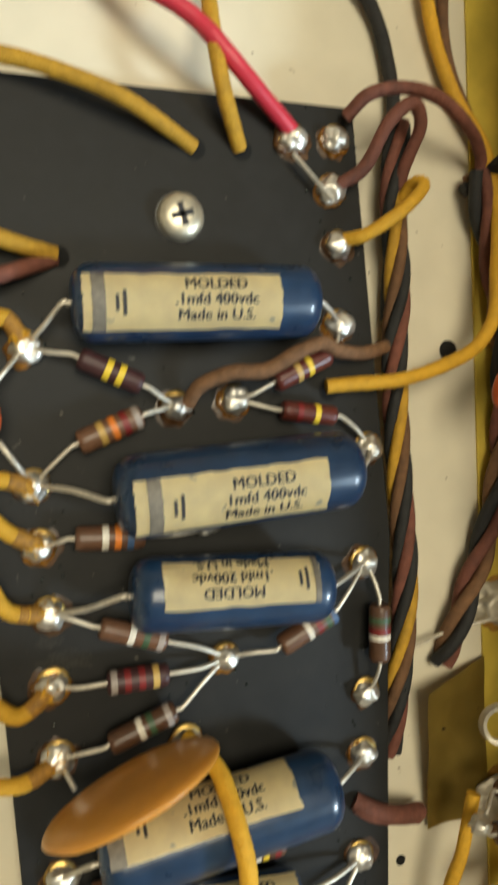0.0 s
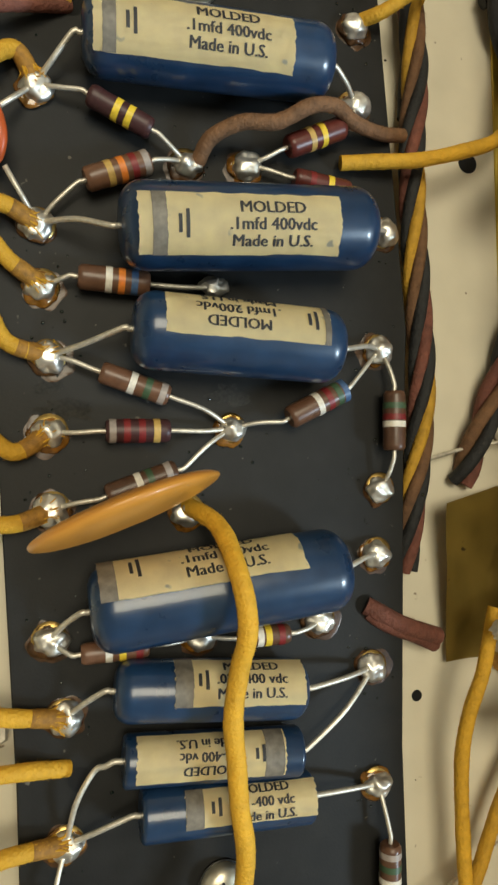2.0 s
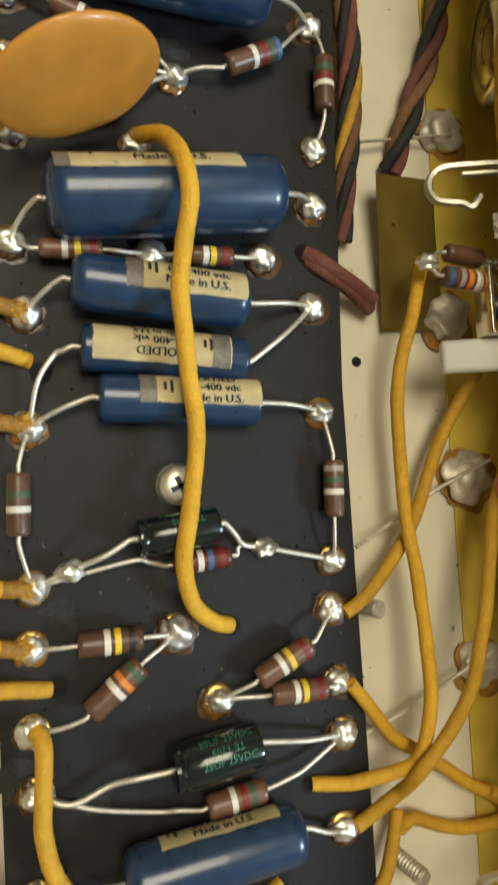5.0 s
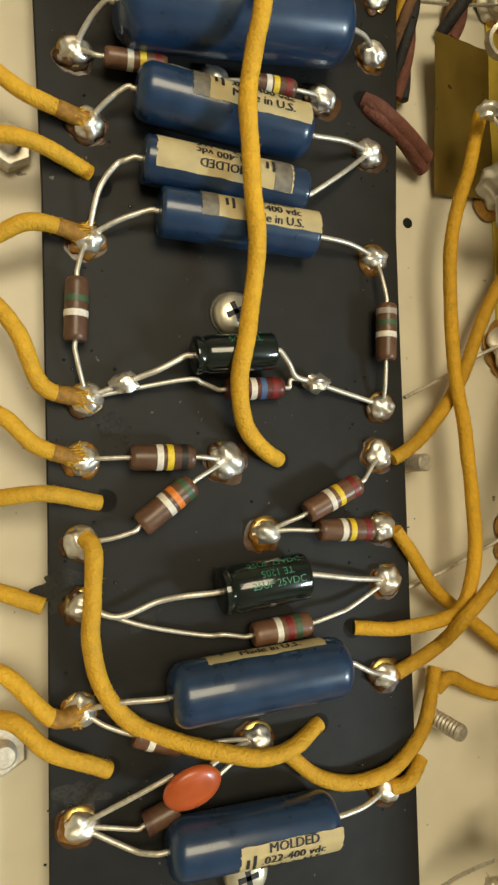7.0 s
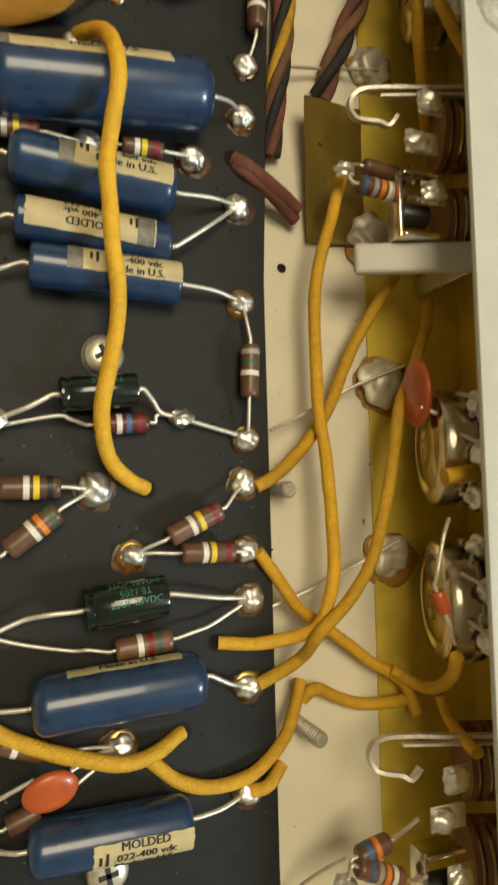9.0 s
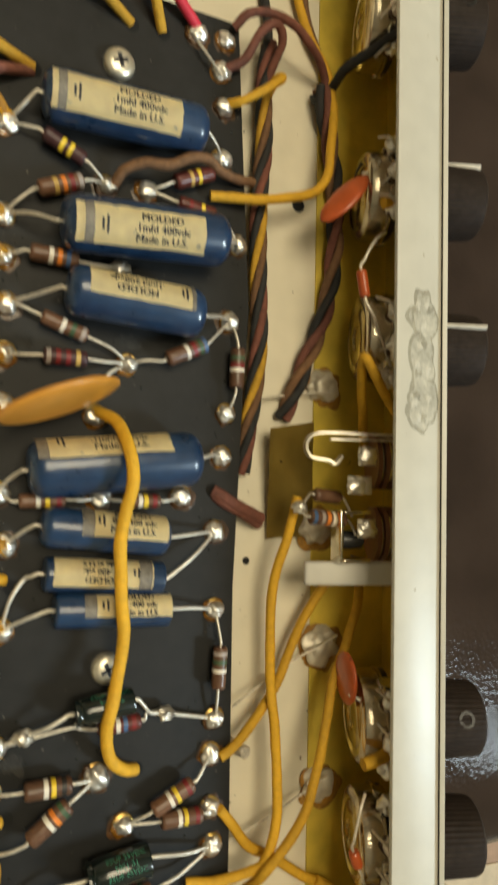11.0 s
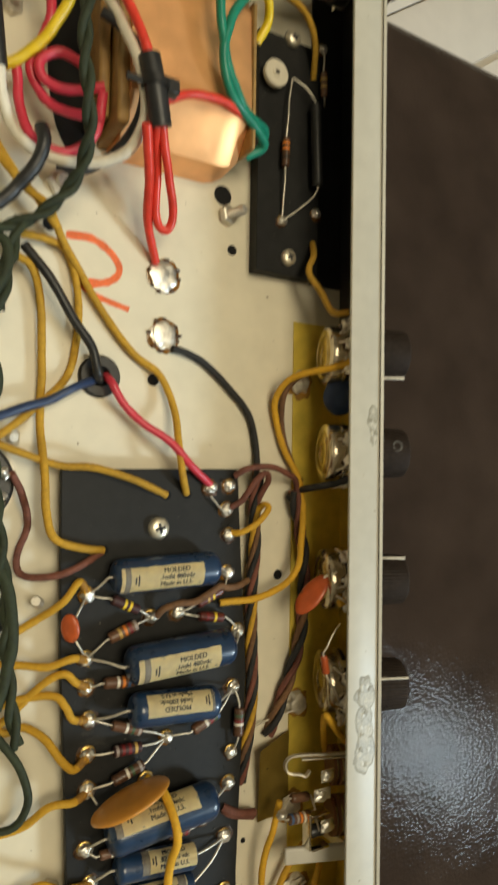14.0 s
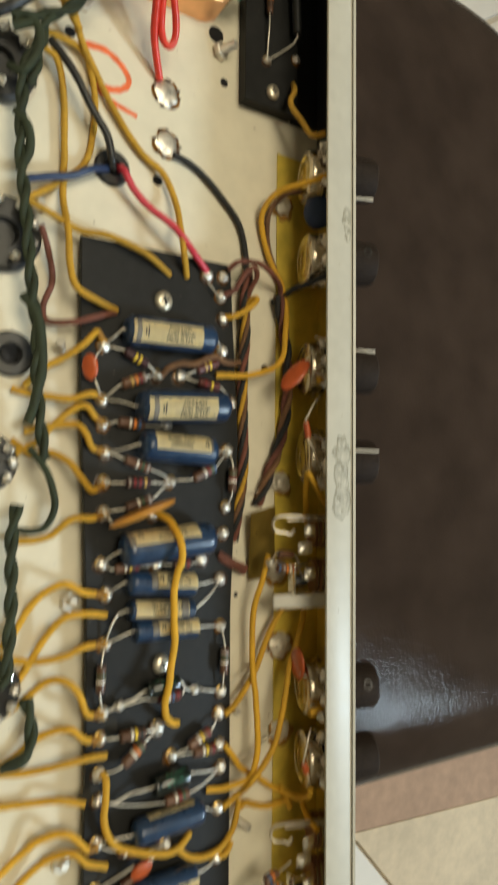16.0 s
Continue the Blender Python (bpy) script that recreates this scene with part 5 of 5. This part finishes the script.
# ---- twisted bundles ----
twisted([(35.8, 87.7, -2), (34.3, 75, -2), (34.7, 60.6, -2), (33.6, 47.1, -2), (33.6, 34.8, -2), (34, 21.6, -2), (34.4, 9.4, -2), (33.3, -3.7, -2), (31.9, -13.7, -2.4), (31.6, -24.1, -5)], (BLACKCLOTH, MAROON, BLACKCLOTH, BROWN, OCHRE), 1.05, 36, 1.25, "twisted bundle of brown, mustard and black cloth-covered wires", 0)
twisted([(51.5, 80.7, -2), (56, 62, -3), (57.4, 46, -3), (56.6, 30, -3), (53.4, 16.5, -3), (47.8, 3, -3), (44.6, -5.5, -3.8), (43.2, -9.5, -5.5)], (MAROON, BLACKCLOTH, BROWN), 1.2, 30, 1.15, "twisted bundle of dark maroon and black cloth wires", 0)
wire([(22, -28.6, 0), (24.9, -30.3, 1), (29.7, -32.8, 0), (36.4, -35.6, -3)], MAROON, 1.5, "maroon cloth-covered wires coming out of the board")
wire([(22.4, -29.6, 0), (25.3, -31.6, 0.5), (30.2, -34.1, -1), (36.4, -37.2, -4)], MAROON, 1.3, "maroon cloth-covered wires coming out of the board")

# ---- solder pads, holes, grommets, sockets on the chassis floor ----
chassis_floor = [o for o in scene.objects if o.name == "amplifier_chassis"][0]
hole(21.5, 188.7, 3.6, chassis_floor)
hole(47.7, 48.9, 1.9, chassis_floor)
hole(-4.3, 118.9, 2.1, chassis_floor)
hole(-40.5, 165.9, 2.1, chassis_floor)
hole(25.7, 169.2, 1.9, chassis_floor)
hole(34.2, -46.5, 1, chassis_floor)
hole(37, 30, 0.9, chassis_floor)
hole(44, -20, 0.8, chassis_floor)
solder_pad(-1.2, 155.2, 5.3, seed=2)
solder_pad(-0.8, 134.6, 5.2, seed=6)
grommet(-23.4, 118.6)
grommet(-58.5, 43.5, 8)
tube_socket(-66, 143, 13)
tube_socket(-63, 84, 13, turn=20)
tube_socket(-66, 6, 10, 9)
tube_socket(-64, -69, 11, 9, 10)
ground_lump(56, 122.4, 4.2, 0)
ground_lump(55.8, 0, 4.3, 1)
ground_lump(56, -69.5, 5.2, 2)
ground_lump(56, -105.6, 4.4, 3)
ground_lump(54, -38, 4.6, 4)
crayon([(-35.1, 163.6, -6.4), (-26.5, 163.7, -6.4), (-19.7, 159.6, -6.4), (-17.1, 154.4, -6.4), (-21.3, 150.1, -6.4), (-31, 148.5, -6.4)])
crayon([(-31, 148.3, -6.4), (-24.3, 144.9, -6.4), (-13.5, 142, -6.4)], 1.0)
stud(-37.1, 179.5, -6.5, 4, 2.4)
stud(-38, 264, -6.5, 5, 2.2, (0.2, -0.4, 1))
stud(-54.2, 232.3, -6.5, 5, 1.8, (0.3, 0, 1))
stud(-51.8, 97.6, -6.5, 5, 1.8, (0.3, 0, 1))
stud(-36.2, -42.7, -6.5, 5, 1.8, (0.1, 0, 1))
stud(-36.9, -132, -6.5, 5, 1.8, (0.1, 0, 1))

# ---- controls along the front wall ----
pot(131.5, turn=-12)
pot(95, turn=14)
pot(48.5, turn=-6)
pot(11.2, turn=20)
pot(-84, turn=8)
pot(-113, turn=-15)
knob(133, pointer=74)
knob(95.5, screw_hole=True)
knob(48, pointer=-62)
knob(9, pointer=-28)
knob(-85, screw_hole=True)
knob(-114)
jack(-20.6)
jack(-39, spring=False)
jack(-143.5)
jack(-161, spring=False)
jack_guard(-48.2, 44)
worn_patch(61.2, 13, 4.2, 5.5, 1)
worn_patch(61.2, 2, 3.6, 8, 2)
worn_patch(61, -8, 4.6, 6, 3)
worn_patch(63.5, 107, 2.2, 4.5, 4)
worn_patch(64, 101, 1.6, 3, 5)

# ---- small parts soldered to the controls ----
disc_cap((50.3, 44.3, 12), (-0.75, 0.5, 0.5), (0.62, 1, 0.3), 8.4, 4.2, 2.6, ORANGE, [[(54.2, 50.5, 14), (57.5, 52.3, 15), (56.5, 52.6, 18)]], "orange dipped ceramic capacitor on a potentiometer")
disc_cap((54.8, -73.8, 9), (1, 0.05, 0.15), (0, 1, 0.2), 6.5, 5.5, 2.6, ORANGE, [[(53.5, -76.8, 12), (55.7, -77.9, 13), (57.7, -79.4, 15)]], "orange dipped ceramic capacitor on a potentiometer")
disc_cap((63.8, 116.3, 10), (-0.5, -0.3, 0.8), (0, 1, 0.2), 7.3, 6.4, 7, BLUEP, [[(66, 118.1, 13), (63, 123.9, 17), (58.8, 126.6, 20)]], "dark blue dipped capacitor between two potentiometers")
resistor((50.7, 24.3, 19), (51.9, 18.2, 19), [], [(52.2, 29.2, 20), (54.5, 32.5, 20), (57.8, 34.8, 19)], [(56.6, 10.7, 18), (61.3, 2.6, 17)], 1.3, body=ORANGE)
resistor((50.5, -109.2, 19), (51.9, -112.8, 19), [], [(50.2, -105.3, 20), (51.6, -99.9, 20), (53.6, -97, 19)], [(53.9, -116.7, 18), (55.3, -118.9, 17)], 1.3, body=ORANGE)
resistor((43.8, -34.4, 9), (53.6, -35.4, 9), [(0.08, "blue"), (0.3, "grey"), (0.46, "orange"), (0.62, "white")], [(40.6, -32.3, 9)], [(53.4, -38.4, 14)], 1.8)
resistor((46.7, -29.1, 6), (54.1, -29.9, 6), [], [(40.6, -32.3, 9)], [(53.8, -34.1, 12)], 1.7)
resistor((39.3, -156.7, 9), (48, -160.4, 9), [(0.25, "blue"), (0.42, "grey"), (0.58, "orange"), (0.74, "white")], [(37.2, -159.6, 8)], [(49.7, -157.8, 14)], 1.8)
resistor((39.9, -155.6, 8), (46.2, -154.2, 8), [(0.3, "blue"), (0.55, "orange")], [(37.2, -159.6, 8)], [(49.9, -149.2, 12)], 1.8)
joint((40.9, -32.1, 9))
joint((37.2, -159.6, 8))
bare_wire([(59.3, -66.3, -2), (46.2, -71.6, -2), (37.5, -76.3, -2), (28.4, -80.3, 0)])
bare_wire([(56.9, -102.1, -2), (45.3, -107.6, -3), (35.7, -111.4, -3), (27.6, -113.9, -3)])
bare_wire([(56.6, -1.8, -3), (44.3, -3.5, -4), (34, -5.7, -3), (32.1, -5.7, -4)])
bare_wire([(37.9, -155.9, 7), (35, -160.4, 2), (30.6, -166.3, -3)])
wire([(57, 175.5, 0.5), (53.6, 168.6, 6), (51.2, 162, 6.5), (54.6, 154, 10), (56.2, 146.2, 15), (59.5, 145.5, 20)], OCHRE, 1.2)
wire([(62.6, 41.5, 18), (59.3, 42.3, 19), (57, 41.9, 19)], MUSTARD, 1.4)
wire([(65.3, -10.1, 16), (57.5, -2.8, 18), (51.9, 3.7, 19), (56.3, -2.7, 12), (64.1, -15.6, 2), (68.8, -21.7, -2)], MUSTARD, 1.2)
wire([(59.9, -89.1, 19), (55.5, -89.5, 20), (52.1, -89.9, 20)], MUSTARD, 1.5)
wire([(54.8, -120.5, 18), (56.5, -125.2, 14), (59.6, -130.3, 4), (58.1, -130.3, -1), (53.8, -127.4, -2)], MUSTARD, 1.2)
wire([(59.7, -138.2, 16), (60.8, -137.4, 10), (62.5, -135.3, 4), (61.8, -131.9, 3)], MUSTARD, 1.2)
wire([(60.8, 86, 20), (57.5, 83.6, 14), (54.2, 82.1, 6), (54.5, 80.8, -2), (50.1, 77.8, -4)], BLACKCLOTH, 1.3, "black cloth-covered wire to a potentiometer")

# ---- the small board ----
small = second_board()
eyelet(small, 42.7, 181.4, 2.2, 472)
eyelet(small, 58.5, 187.4, 2.2, 527)
eyelet(small, 60.6, 252.5, 2.2, 543)
trimmer(37.4, 234.2, 2.5)
screw(45.8, 168, 0.4, 3.1, 25)
screw(46.6, 251.8, 0.4, 3.1, 25)
resistor((43, 211.8, 2.6), (42.7, 201.1, 2.6), [(0.2, "orange"), (0.4, "orange"), (0.7, "black")], [(43.8, 226.1, 3), (45.4, 235.3, 2.6)], [(42.5, 189.6, 2), (42.6, 182.1, 1)], 1.5)
resistor((55.1, 227.5, 4), (56.5, 196.2, 4), [(0.03, "black"), (0.97, "black")], [(50.7, 232.6, 4), (45.7, 235.3, 3)], [(54.8, 191.7, 3), (48.4, 185.8, 2), (43.2, 181.7, 1)], 2, body=BLACKP)
resistor((59.8, 241.9, 2.6), (60.2, 232.6, 2.6), [(0.3, "gold"), (0.6, "gold")], [(60.9, 251.8, 1)], [(61.5, 230.2, 1)], 1.4)
wire([(33.7, 261.3, 8), (44.5, 258.4, 9), (52.9, 251.2, 6), (56.9, 239.5, 0)], OCHRE, 1.2)

# ---- the power end ----
choke()
pilot_lamp(269)
wire([(-72.1, 229.9, 6), (-59, 241.5, 9), (-49.1, 251.6, 12), (-39.1, 259.9, 16), (-28.2, 265.5, 19), (-18, 268.3, 20), (-4.5, 269.1, 20), (7.1, 265.9, 21), (15.4, 259.4, 21)], YELLOWP, 1.6, "bright yellow plastic-covered wire arching over the coil", wob=0.4)
wire([(-67.9, 202.2, 3), (-55.9, 207.2, 5), (-47.8, 213.9, 9), (-42.2, 223.1, 14), (-38.6, 234.4, 19), (-33.9, 243.5, 22), (-24.5, 252.6, 23), (-10.1, 259.7, 23), (3.8, 260.9, 23), (14.8, 257.8, 22), (23.2, 250.3, 19), (27.8, 245.5, 14), (25.3, 238, 10)], YELLOWP, 1.6, "bright yellow plastic-covered wire arching over the coil", wob=0.4)
wire([(39.7, 267.2, 16), (29.2, 258.5, 19), (17.4, 246.9, 22), (8.2, 233.2, 24), (5.4, 219.9, 23), (10, 209.4, 21), (20.6, 205.5, 16), (28.9, 202.4, 10), (23.9, 198.5, 6)], GREENP, 1.55, "teal green plastic-covered wire from the pilot lamp", wob=0.4)
wire([(34.5, 263.9, 18), (26.1, 270.4, 22), (15, 270.2, 24), (5.7, 262.5, 25), (3.4, 246.2, 25), (4.3, 229.8, 24), (8, 216.7, 22), (17.3, 208.2, 17), (28.7, 207.7, 10), (30.7, 204.5, 4)], GREENP, 1.55, "teal green plastic-covered wire from the pilot lamp", wob=0.4)
wire([(-53.5, 271.8, 16), (-52.1, 265.7, 14)], GREENP, 1.5, "teal green plastic-covered wire to a ground tag", wob=0.4)
wire([(-52.1, 265.7, 14), (-50.6, 260.6, 10), (-46.2, 259.8, 2)], TIN, 0.9, "bare stranded ground wire to a tag", wob=0.4)
wire([(-62.1, 227.3, 2), (-57.2, 232.7, 4), (-49.7, 238.8, 10), (-42.1, 243.2, 16), (-33.6, 244.7, 20), (-21.9, 243.9, 22), (-5.7, 247.5, 20), (9.4, 252.6, 16)], OCHRE, 1.3, "mustard cloth-covered wire over the coil", wob=0.4)
wire([(-64.3, 233.6, 2), (-59.5, 237.7, 4), (-52.5, 239.8, 6), (-46.9, 234.3, 8), (-44.7, 224.9, 8), (-47.1, 215.7, 6), (-49.8, 207.9, 5), (-45.8, 199.9, 5), (-38.6, 195.8, 8), (-29.7, 194.6, 12)], REDP, 1.5, "red plastic-covered transformer wire", wob=0.4)
wire([(-29.9, 203.4, 14), (-39.5, 201.5, 10), (-46.5, 203.7, 8), (-47.6, 208.4, 8), (-41.9, 212.8, 9), (-34.6, 208.5, 12)], REDP, 1.5, "red plastic-covered transformer wire", wob=0.4)
wire([(-53.7, 207.2, 4), (-52.5, 196.6, 4), (-49.9, 188, 5), (-45.1, 184.2, 6), (-37.5, 184.4, 7), (-30.8, 190.9, 10), (-30.3, 201.9, 14)], REDP, 1.5, "red plastic-covered transformer wire", wob=0.4)
wire([(-33.9, 233.1, 20), (-28.7, 228.3, 23), (-24.3, 218.1, 26), (-20.2, 207.1, 27)], REDORANGE, 1.5, "red plastic-covered transformer wire", wob=0.4)
wire([(-20.6, 189.9, 25), (-15.1, 177.9, 14), (-11.6, 169.2, 4), (-4.8, 159.4, -5)], REDORANGE, 1.5, "red plastic-covered wire from the coil to a solder pad", wob=0.4)
wire([(-15.6, 191.1, 25), (-9.6, 180.6, 16), (-4.2, 171.8, 8), (-5.5, 167.2, 5), (-9.4, 169.8, 6), (-12.7, 182.5, 14), (-17.3, 190.7, 25)], REDORANGE, 1.4, "looped red plastic-covered wire", wob=0.4)
wire([(-14.3, 199.3, 24), (-4.9, 204.1, 23), (5.3, 206.3, 21), (19.3, 206.8, 16)], REDORANGE, 1.4, "red plastic-covered wire lying over the copper", wob=0.4)
wire([(-72.4, 256.3, 8), (-66.5, 253.7, 10), (-62.8, 245.7, 12), (-62, 233.4, 12), (-62.7, 229.3, 12)], WHITEP, 1.7, "cream plastic-covered wire near the coil", wob=0.4)
wire([(-59.6, 203.3, 10), (-57.6, 194, 8), (-53.9, 186.8, 6), (-47, 182.4, 6), (-37.4, 181.6, 7), (-28.2, 182.4, 10), (-21.4, 186.7, 16), (-19.8, 195.9, 22), (-22.3, 205.6, 24), (-26.7, 218, 22), (-30.7, 228.5, 18)], WHITEP, 1.7, "cream plastic-covered transformer wire", wob=0.4)
wire([(-32.2, 223, 18), (-27, 219.7, 20), (-21.2, 212.2, 22), (-19.1, 202.8, 20), (-19.9, 194.3, 14), (-24.6, 186.7, 8), (-33.6, 180.5, 5), (-41.4, 180.7, 4)], BLACKP, 1.6, "black plastic-covered transformer wire", wob=0.4)
wire([(-47.5, 187.5, 12), (-47, 182.2, 14), (-49.2, 175.5, 12), (-55.9, 166.6, 8), (-63.9, 159, 6), (-68.8, 154.5, 6)], BLACKP, 2, "worn dark grey plastic-covered mains wire", wob=0.4)
wire([(-66.7, 193.9, 4), (-59.4, 185.7, 2), (-52.2, 175.4, 2), (-46.5, 169.2, 4), (-39.9, 161.5, 3)], OCHRE, 1.3, "mustard cloth-covered wire near the sockets", wob=0.4)
wire([(-65.6, 226.3, 6), (-65.8, 211.3, 7), (-64, 200.7, 6), (-66.6, 188.9, 5)], BLACKP, 1.5, "black plastic-covered wire near the coil", wob=0.4)
sleeve([(-62.9, 232.7, 12), (-61.6, 218.2, 12), (-59.4, 202.4, 10)], 2.4, "dark heat-shrink sleeve on a cream wire")
sleeve([(-20.9, 208.9, 27), (-18.7, 199.6, 27), (-16, 190, 25)], 3.3, "black heat-shrink sleeve joining red wires")
cable_tie((-18.8, 201.1, 27))
twisted([(34.7, 272.3, 18), (21.4, 270.9, 22), (10, 269.8, 24), (-8.8, 268.1, 24), (-21.6, 261.2, 24), (-31.4, 250.7, 25), (-36.5, 238.6, 26), (-38.9, 223.7, 27), (-39.5, 207.8, 26), (-37.6, 193.8, 24), (-35.6, 183.6, 18), (-37.9, 173.4, 10), (-46.1, 163.7, 7), (-54.9, 158.6, 6), (-63.6, 154.9, 6)], (DARKGREEN, DARKGREEN), 1.25, 21, 0.82, "twisted pair of dark green cloth heater wires")
twisted([(-53.8, 150.7, 6), (-59.1, 138.8, 6), (-59.7, 123.4, 5), (-59.1, 108.5, 4), (-57.6, 90.7, 6), (-56.1, 75.6, 6), (-54.3, 62.8, 5), (-52.2, 47.9, 4), (-51.8, 32.6, 4), (-49.8, 15.6, 4), (-48.2, 7.1, 3)], (DARKGREEN, DARKGREEN), 1.25, 21, 0.82, "twisted pair of dark green cloth heater wires")
twisted([(-57.3, -8, 4), (-58.7, -19.9, 4), (-58.2, -38.2, 4), (-59, -59.7, 4), (-61.1, -66.2, 5)], (DARKGREEN, DARKGREEN), 1.25, 21, 0.82, "twisted pair of dark green cloth heater wires")
twisted([(-53, -71.1, 5), (-50.7, -80.9, 4), (-52.3, -89.6, 4), (-60.1, -92.3, 4)], (DARKGREEN, DARKGREEN), 1.25, 21, 0.82, "twisted pair of dark green cloth heater wires")
twisted([(-51.2, 161.8, 6), (-53.8, 152.7, 6), (-56.5, 137.2, 7), (-57.1, 133.6, 6)], (DARKGREEN, DARKGREEN), 1.25, 21, 0.82, "twisted pair of dark green cloth heater wires")
wire([(-64, 138.7, 4), (-59.4, 137, 8), (-55.2, 146.7, 9), (-56.9, 154.1, 8), (-63.4, 151.6, 6)], DARKGREEN, 1.5, "dark green cloth heater wire looped at a socket", wob=0.4)
wire([(-61.4, 124.1, 5), (-58, 118.7, 7), (-56.7, 111.4, 5), (-59.9, 103.9, 4)], DARKGREEN, 1.5, "dark green cloth heater wire looped at a socket", wob=0.4)
wire([(-57.2, 62.1, 4), (-52.7, 54.9, 6), (-50.7, 40.1, 5), (-52.3, 27.5, 4), (-54.4, 19, 4)], DARKGREEN, 1.7, "dark green cloth heater wire along the sockets", wob=0.4)
wire([(-53.9, 11, 4), (-48.5, 2.8, 6), (-45, -7.2, 5), (-46.7, -14.7, 3), (-51.6, -17, 2), (-59, -16, 1)], DARKGREEN, 1.2, "dark green cloth heater wire looped at a socket", wob=0.4)

# ---- orange ceramics on the board ----
disc_cap((-33.8, 40.1, 4.5), (-0.6, -0.2, 0.75), (0, 1, 0), 4.6, 3, 2.6, ORANGE, [[(-32.2, 43.5, 5), (-27.8, 49.3, 1)], [(-31.8, 35.8, 4), (-27.7, 29.3, 1)]], "small orange dipped ceramic capacitor on the board")
disc_cap((-11.4, -136.9, 6), (0.1, -0.35, 0.9), (1, 0.25, 0), 4.3, 3.5, 2.6, ORANGE, [[(-13.8, -135.2, 5), (-18.1, -137.3, 4), (-26.6, -141.8, 1)], [(-8.4, -134.7, 5), (-4.4, -133.7, 3), (0.2, -133.6, 1)]], "small orange dipped ceramic capacitor on the board")
disc_cap((-17, -11, 14), (0.333, -0.921, 0.19), (0.94, 0.34, 0.02), 12.6, 10.8, 3.4, DISC, [[(-24.1, -14.8, 4), (-26.2, -11.3, 1)], [(-7.7, -11.6, 3), (-6.9, -12.3, 1)]], "large tan dipped ceramic disc capacitor standing over the board")
bare_wire([(14.1, 79.4, 2.2), (16.9, 76.2, 2.6), (20.8, 72.4, 2.2)])

# ---- drilled holes, flux and stray joints on the board ----
hole(4.9, -90.9, 1.7, board, 0.01)
hole(-22.5, -96.6, 1.7, board, 0.01)
hole(10.8, -133.1, 1.7, board, 0.01)
hole(-22.3, -134.9, 1.7, board, 0.01)
hole(17.3, -118.5, 1.7, board, 0.01)
hole(-1.3, 79.7, 1.7, board, 0.01)
hole(6.3, 80.1, 1.7, board, 0.01)
hole(-22.6, 62.4, 1.7, board, 0.01)
hole(19.8, 41.6, 1.7, board, 0.01)
hole(21.8, -28.5, 1.7, board, 0.01)
hole(-22.9, -49.5, 1.7, board, 0.01)
smear(-23.7, 2.8, 3.5, 1.2, 0)
smear(-0.1, 5.2, 2.6, 1.4, 1)
smear(-25.8, -138.1, 3, 2, 2)
smear(-26.6, 5.9, 1.8, 0.8, 3)
smear(-28.3, -109.3, 3, 2.5, 4)
smear(-17.6, -113.7, 2.6, 1.6, 5)
smear(-21.6, -85.8, 2.2, 2, 6)
joint((-2.5, 21.3, 1.5))
joint((10.7, -78.6, 2.4))
joint((-19.9, -79.5, 2.6))
spatter([(-27.8, 49.3), (-6.2, 40.1), (3.3, 40.7), (-27.7, 29.3), (-27.2, 20.5), (-26.5, 10.4), (0, 0), (-26.8, -29.4), (25, 12.7), (24.7, -9.8), (23.8, -20.2), (22.5, -38.1), (22.8, -56.5), (-24.9, -40.3), (-24.9, -57.8), (23.5, -81.9), (22.8, -89.9), (22.9, -102.2), (-25.8, -90.4), (-4.2, -90.7), (2.2, -102.2), (-25.2, -81.6), (23.7, -110.9), (22.7, -126.3), (-26.3, -126), (22.2, -144.5), (-26.6, -141.8), (-26.1, -102.4), (22.4, 83), (22.4, 65.8), (21.4, 74.8), (14.7, 82.5), (21.8, 52.6), (26.5, 32), (-26.4, -0.3), (-26.2, -11.3), (-6.9, -12.3), (13.6, -29.9), (-5.5, -30.4), (-25.9, -111.4)])
